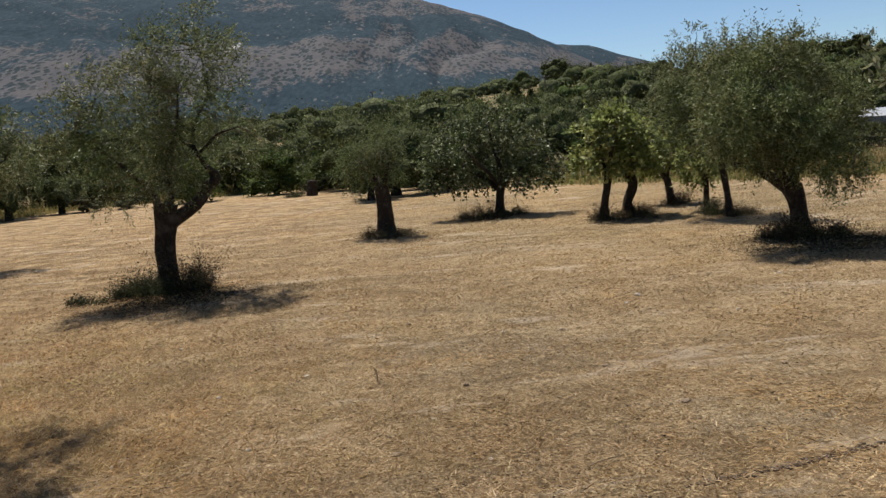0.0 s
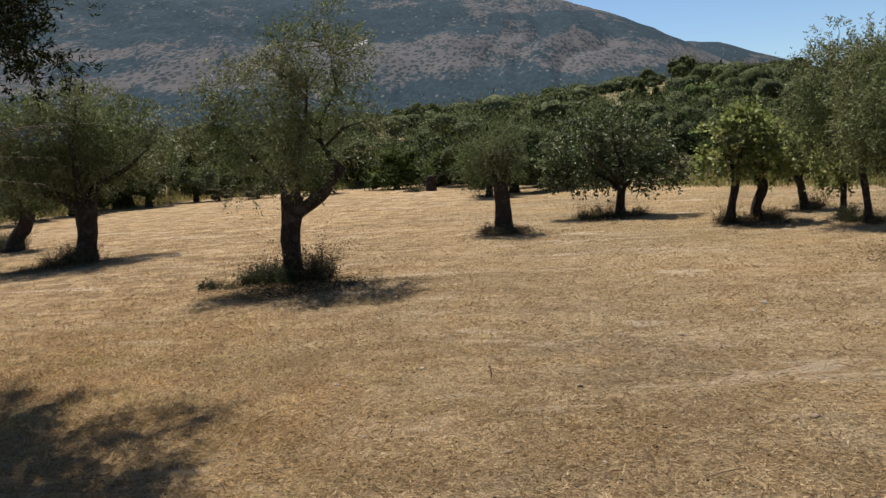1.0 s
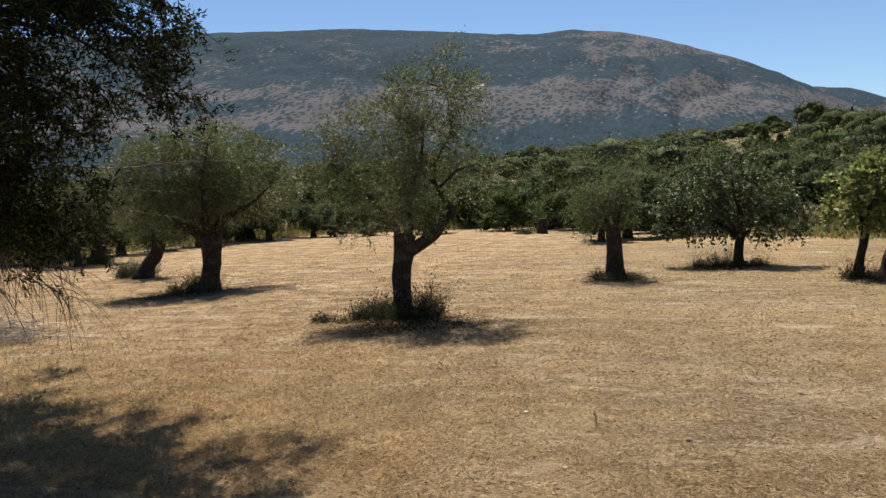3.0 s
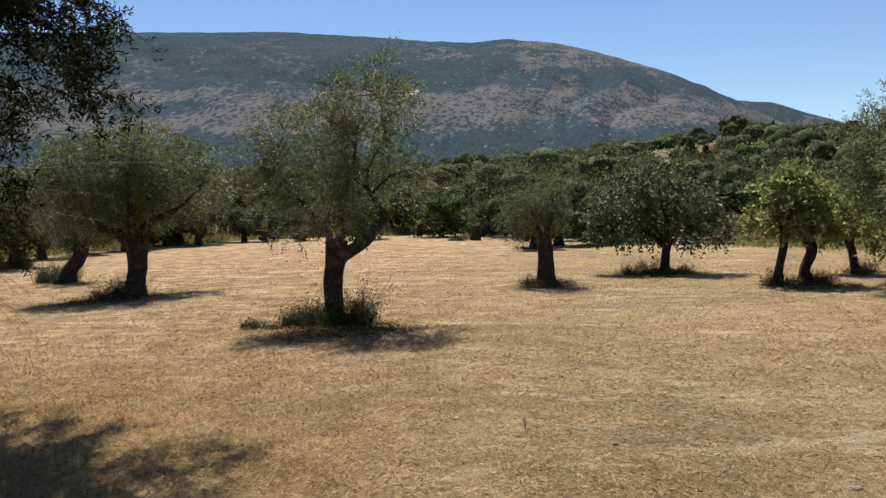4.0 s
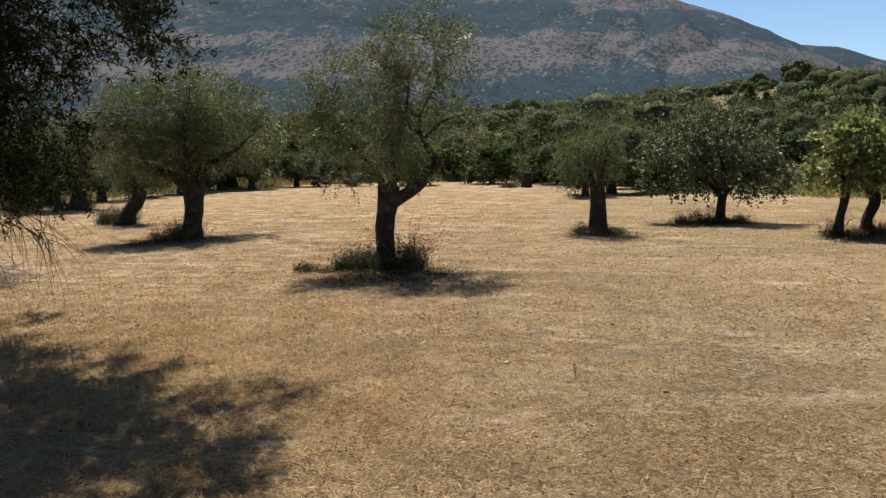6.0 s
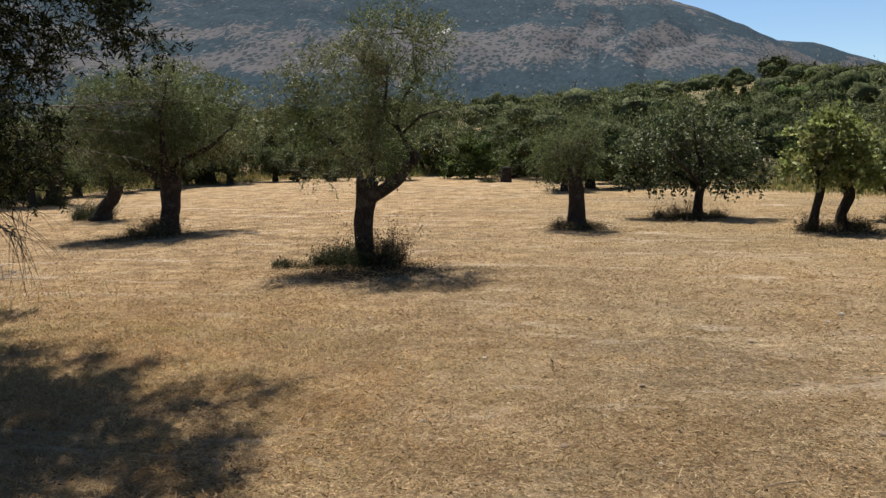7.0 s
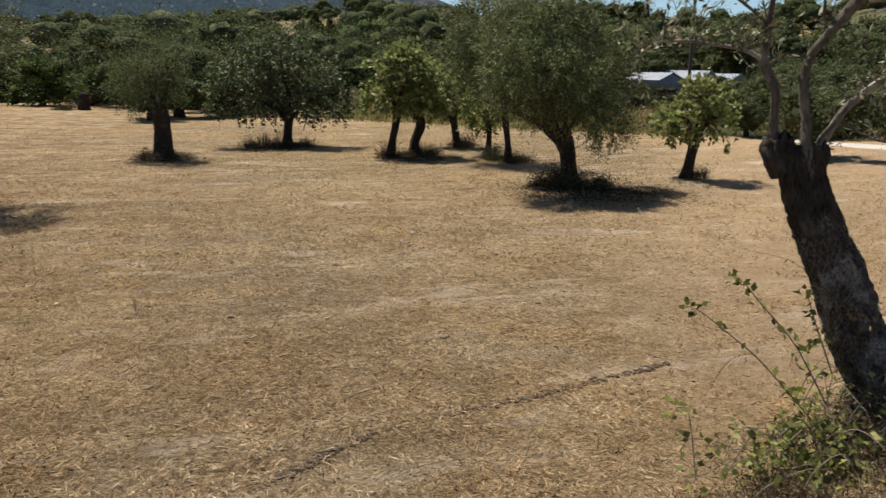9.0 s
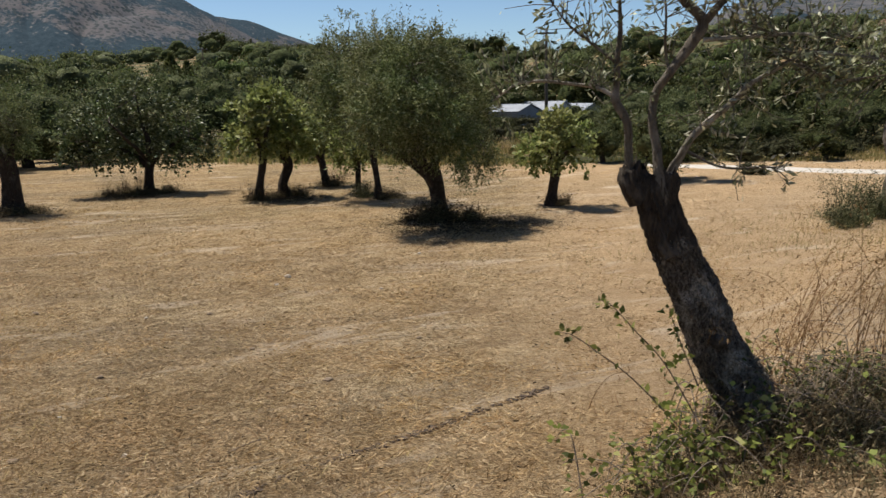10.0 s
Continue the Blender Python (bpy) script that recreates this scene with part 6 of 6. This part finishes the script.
def oats(cx, cy, rx, ry, n, seed, tall, label, material=oat_mat):
    """Tall dry stems that bend over, with hanging seed heads."""
    rng = np.random.default_rng(seed)
    pieces, pos, ax = [], [], []
    for _ in range(n):
        x, y = cx + rng.normal() * rx * 0.5, cy + rng.normal() * ry * 0.5
        z = gz(x, y)
        a = rng.normal() * 0.9 + 0.2
        out = np.array([math.cos(a), math.sin(a) * 0.6, 0])
        h = tall * rng.uniform(0.6, 1.1)
        b = np.array([x, y, z - 0.02])
        g_ = glide([b, b + out * h * 0.2 + (0, 0, h * 0.45), b + out * h * 0.55 + (0, 0, h * 0.80), b + out * h * 1.0 + (0, 0, h * 0.86)], 4)
        pieces.append(tube(g_, np.linspace(0.0028, 0.001, len(g_)), 3))
        for q in g_[8:]:
            for _k in range(3):
                pos.append(q + rng.normal(size=3) * 0.03)
                ax.append(out * 0.4 + rng.normal(size=3) * 0.4 - (0, 0, 0.6))
    v1, f1 = joined(pieces)
    v2, f2 = leaves(np.array(pos), np.array(ax), 0.04, 0.0075, rng)
    v, f = joined([(v1, f1), (v2, f2)])
    me = bpy.data.meshes.new("wild_oats")
    me.from_pydata([tuple(q) for q in v], [], [tuple(q[:3]) if q[2] == q[3] else tuple(q) for q in f.tolist()])
    me.materials.append(material)
    tagged(new("wild_oats", me), label, "grass", "", "stuff")


oats(4.35, 3.5, 1.1, 0.5, 34, 119, 1.05, "tall bent rusty wild oats on the bank", rust_mat)
oats(4.7, 3.45, 1.1, 0.5, 26, 126, 0.8, "bent dry wild oats among the bushes", oat_mat)
oats(3.75, 3.5, 0.3, 0.3, 16, 127, 1.0, "thin dry stalks behind the leaning trunk", oat_mat)
oats(6.4, 4.6, 2.4, 1.0, 50, 120, 0.5, "tall bent dry wild oats along the bank")


# ---- heap of dead twigs by the conifer ----
def heap(at, seed, n, size, label, name="brushwood", thick=0.007, mat=None):
    rng = np.random.default_rng(seed)
    pieces = []
    for _ in range(n):
        p = rng.normal(size=3) * (size * 0.4, size * 0.35, 0)
        p[2] = abs(rng.normal()) * size * 0.22
        d = rng.normal(size=3) * (1, 1, 0.35)
        d = d / np.linalg.norm(d) * rng.uniform(0.2, 0.6)
        pieces.append(tube(glide([p, p + d * 0.5 + rng.normal(size=3) * 0.04, p + d], 3), np.linspace(thick, thick * 0.4, 7), 4))
    ob = solid_tubes(name, pieces, mat or twig_mat)
    ob.matrix_world = pose(at[0], at[1], gz(*at))
    tagged(ob, label, "brushwood", "", "stuff")


heap((-11.2, 11.6), 121, 240, 0.9, "heap of grey dead twigs under the conifer")
heap((3.65, 3.05), 122, 170, 0.6, "tangle of brown dead twigs at the trunk's foot", thick=0.0026, mat=brown_twig)
heap((4.5, 3.15), 123, 110, 0.7, "tangle of brown dead twigs on the bank", thick=0.0026, mat=brown_twig)


# ---- stones, clods and a dropped twig on the field ----
def lump(name, at, size, material, label, category, seed, flat=0.55):
    bm = bmesh.new()
    bmesh.ops.create_icosphere(bm, subdivisions=2, radius=1.0)
    for q in bm.verts:
        q.co *= 1 + 0.35 * noise.noise(q.co * 1.6 + Vector((seed, 0, 0)))
        q.co = Vector((q.co.x * size, q.co.y * size * 0.8, q.co.z * size * flat))
    ob = part(name, bm, material)
    ob.matrix_world = pose(at[0], at[1], gz(*at) + size * flat * 0.5, 0, 0, seed * 37)
    return tagged(ob, label, category, name + "s on the field")


for k, (x, y, s) in enumerate(((2.44, 10.41, 0.06), (2.2, 10.0, 0.045), (-1.45, 7.95, 0.045), (-2.21, 7.48, 0.035), (-4.4, 7.3, 0.03), (-1.6, 6.0, 0.03), (0.6, 9.1, 0.03), (-0.2, 6.4, 0.025), (3.3, 9.2, 0.03), (-3.2, 9.6, 0.03), (4.6, 11.2, 0.04), (0.2, 5.4, 0.03), (-2.6, 5.9, 0.025))):
    lump("stone", (x, y), s * 0.72, stone_mat, "small pale limestone lying on the straw", "stone", k + 1)
for k, (x, y, s) in enumerate(((1.8, 6.26, 0.06), (0.1, 7.2, 0.05), (-0.5, 9.9, 0.06), (1.24, 8.94, 0.05), (-0.46, 5.65, 0.05), (1.4, 7.4, 0.045), (2.9, 7.0, 0.05))):
    lump("clod", (x, y), s * 0.72, clod_mat, "dark clump of dried earth and weed", "clod", k + 20, 0.4)
tw = solid_tubes("twig", [tube(glide([(-0.12, 0, 0.015), (0, 0.01, 0.03), (0.13, 0.05, 0.02)], 4), np.linspace(0.008, 0.004, 9), 6)], clod_mat)
tw.matrix_world = pose(0.93, 5.16, gz(0.93, 5.16), 0, 0, 15)
tagged(tw, "short dark dead twig lying on the straw", "twig")
st = solid_tubes("stick", [tube(glide([(0, 0, -0.03), (0.01, 0, 0.06), (-0.01, 0, 0.13)], 4), np.linspace(0.008, 0.004, 9), 6)], clod_mat)
st.matrix_world = pose(-0.73, 7.54, gz(-0.73, 7.54))
tagged(st, "short dry stalk standing upright in the straw", "stick")


# ---- gravel road ----
def road():
    line = glide([(16.9, 22.3), (17.9, 20.2), (18.9, 18.5), (19.7, 16.9), (21.0, 15.3), (24.0, 12.9), (38.0, 5.6)], 10)
    d = np.gradient(line, axis=0)
    nrm = unit(np.stack([d[:, 1], -d[:, 0]], 1))
    rng = np.random.default_rng(131)
    vs, cols = [], 7
    for i, (p, q) in enumerate(zip(line, nrm)):
        for k in range(cols):
            off = (k / (cols - 1) - 0.5) * min(1.5, 0.6 + 0.08 * i) * (1 + 0.12 * rng.normal() * (k in (0, cols - 1)))
            x, y = p + q * off
            vs.append((x, y, gz(x, y) + (0.03 if 0 < k < cols - 1 else -0.02)))
    fs = [(i * cols + k, i * cols + k + 1, (i + 1) * cols + k + 1, (i + 1) * cols + k) for i in range(len(line) - 1) for k in range(cols - 1)]
    tagged(solid("road", vs, fs, gravel_mat), "pale gravel farm road beside the field", "road", "", "structure")


road()


# ---- greenhouses, houses and poles in the distance ----
def place(az, r):
    return r * math.sin(radians(az)), r * math.cos(radians(az))


def greenhouse(az, r, w, l, eaves, ridge, turn):
    x, y = place(az, r)
    root = thing("greenhouse", pose(x, y, gz(x, y) - 0.1, 0, 0, turn), "low greenhouse with pale blue-white sheeting roof", "greenhouse", "greenhouses")
    for s in (-1, 1):
        ang = math.atan2(ridge - eaves, w / 2)
        bm = box(bmesh.new(), s * w / 4, 0, (eaves + ridge) / 2, w / 2 / math.cos(ang), l, 0.05, 0, Matrix.Rotation(s * ang, 4, "Y"))
        slope = part("roof", bm, plastic_mat, root)
        part("wall", box(bmesh.new(), s * (w / 2 - 0.05), 0, eaves / 2, 0.06, l - 0.2, eaves - 0.05), plastic_mat, root)
    for s in (-1, 1):
        bm = bmesh.new()
        vs = [bm.verts.new(q) for q in ((-w / 2 + 0.1, s * (l / 2 - 0.1), 0), (w / 2 - 0.1, s * (l / 2 - 0.1), 0), (w / 2 - 0.1, s * (l / 2 - 0.1), eaves - 0.05), (0, s * (l / 2 - 0.1), ridge - 0.08), (-w / 2 + 0.1, s * (l / 2 - 0.1), eaves - 0.05))]
        bm.faces.new(vs)
        part("gable", bm, plastic_mat, root)
    for k in range(7):
        part("rib", box(bmesh.new(), 0, -l / 2 + l * k / 6, ridge + 0.03, 0.3, 0.06, 0.05), steel_mat, slope)


greenhouse(28.3, 66, 3.0, 4.5, 1.05, 1.6, 20)
greenhouse(30.6, 67, 2.6, 4.5, 1.05, 1.75, 20)
greenhouse(32.4, 67, 2.6, 4.5, 1.0, 1.55, 20)
for az in (27.4, 28.6, 29.9, 31.2, 32.6, 33.8):
    plant(5, az, 60, 0.9)


def house(az, r, w, d, h, roof, label, turn=0):
    x, y = place(az, r)
    root = thing("house", pose(x, y, gz(x, y) - 0.3, 0, 0, turn), label, "house", "far houses")
    part("wall", box(bmesh.new(), 0, 0, h / 2, w, d, h), plaster_mat, root)
    bm = bmesh.new()
    a = [(-w / 2 - 0.3, -d / 2 - 0.3, h), (w / 2 + 0.3, -d / 2 - 0.3, h), (w / 2 + 0.3, d / 2 + 0.3, h), (-w / 2 - 0.3, d / 2 + 0.3, h), (-w / 2 + w * 0.25, 0, h + roof), (w / 2 - w * 0.25, 0, h + roof)]
    q = [bm.verts.new(p) for p in a]
    for f_ in ((0, 1, 5, 4), (1, 2, 5), (2, 3, 4, 5), (3, 0, 4), (3, 2, 1, 0)):
        bm.faces.new([q[i] for i in f_])
    part("roof", bm, roof_mat if roof > 1 else plaster_mat, root)
    for k in (-1, 0, 1):
        part("window", box(bmesh.new(), k * w * 0.28, -d / 2 - 0.01, h * 0.55, 0.9, 0.08, 1.2), dark_glass, root)


house(2.55, 338, 4.5, 4, 3.6, 0.5, "small white plastered house among hillside trees", 5)
house(51.4, 180, 4.2, 4, 2.6, 1.3, "house with a red tiled roof on the wooded slope", -40)


def pole(az, r, h, arm):
    x, y = place(az, r)
    root = thing("power_pole", pose(x, y, gz(x, y) - 0.2, 0, 0, -az), "wooden power pole with a crossarm", "power pole", "power poles")
    line = glide([(0, 0, 0, 0.14), (0, 0, h / 2, 0.12), (0, 0, h, 0.10)], 3)
    solid_tubes("post", [tube(line[:, :3], line[:, 3], 10)], pole_mat, root)
    arm_ob = part("crossarm", box(bmesh.new(), 0, -0.12, h - 0.35, arm, 0.1, 0.12, 0.01), pole_mat, root)
    for k in (-0.45, 0, 0.45):
        bm = bmesh.new()
        bmesh.ops.create_cone(bm, cap_ends=True, segments=8, radius1=0.06, radius2=0.04, depth=0.2, matrix=Matrix.Translation((k * arm, -0.12, h - 0.19)))
        part("insulator", bm, steel_mat, arm_ob)


pole(30.8, 62, 7.3, 1.6)
pole(7.9, 160, 5.4, 1.8)
pole(-3.9, 175, 6.6, 1.2)


# ---- dark cypresses ----
def cypress(az, r, h, w, seed):
    rng = np.random.default_rng(seed)
    x, y = place(az, r)
    root = thing("cypress_tree", pose(x, y, gz(x, y) - 0.2), "slim dark cypress on the hillside", "tree", "cypresses")
    solid_tubes("trunk", [tube([(0, 0, 0), (0, 0, h * 0.5), (0, 0, h * 0.9)], [0.16, 0.12, 0.04], 8)], bark_mat, root)
    n = 900
    t = rng.random(n)
    a = rng.uniform(0, 2 * math.pi, n)
    rad = w / 2 * np.sin(np.clip(t * 1.05 + 0.08, 0, 1) ** 0.7 * math.pi) ** 0.7 * rng.uniform(0.7, 1.08, n)
    p = np.stack([np.cos(a) * rad, np.sin(a) * rad, 0.3 + t * h], 1)
    v, f = leaves(p, np.stack([np.cos(a), np.sin(a), np.full(n, 2.0)], 1) + rng.normal(size=(n, 3)) * 0.4, 0.7, 0.3, rng)
    solid("crown", v, f, wood_leaf, root)


cypress(11.0, 300, 6.0, 1.3, 141)
cypress(5.9, 120, 4.8, 2.2, 142)
cypress(6.9, 122, 3.6, 1.6, 143)
for az, r, s in ((8.7, 296, 2.3), (9.3, 300, 1.7), (10.2, 300, 1.7), (12.2, 298, 1.6), (13.2, 300, 1.5), (14.2, 300, 1.7), (15.6, 298, 1.8), (25.6, 200, 1.5), (27.2, 200, 1.7), (23.0, 205, 1.3)):
    plant(7, az, r, s * 1.15)
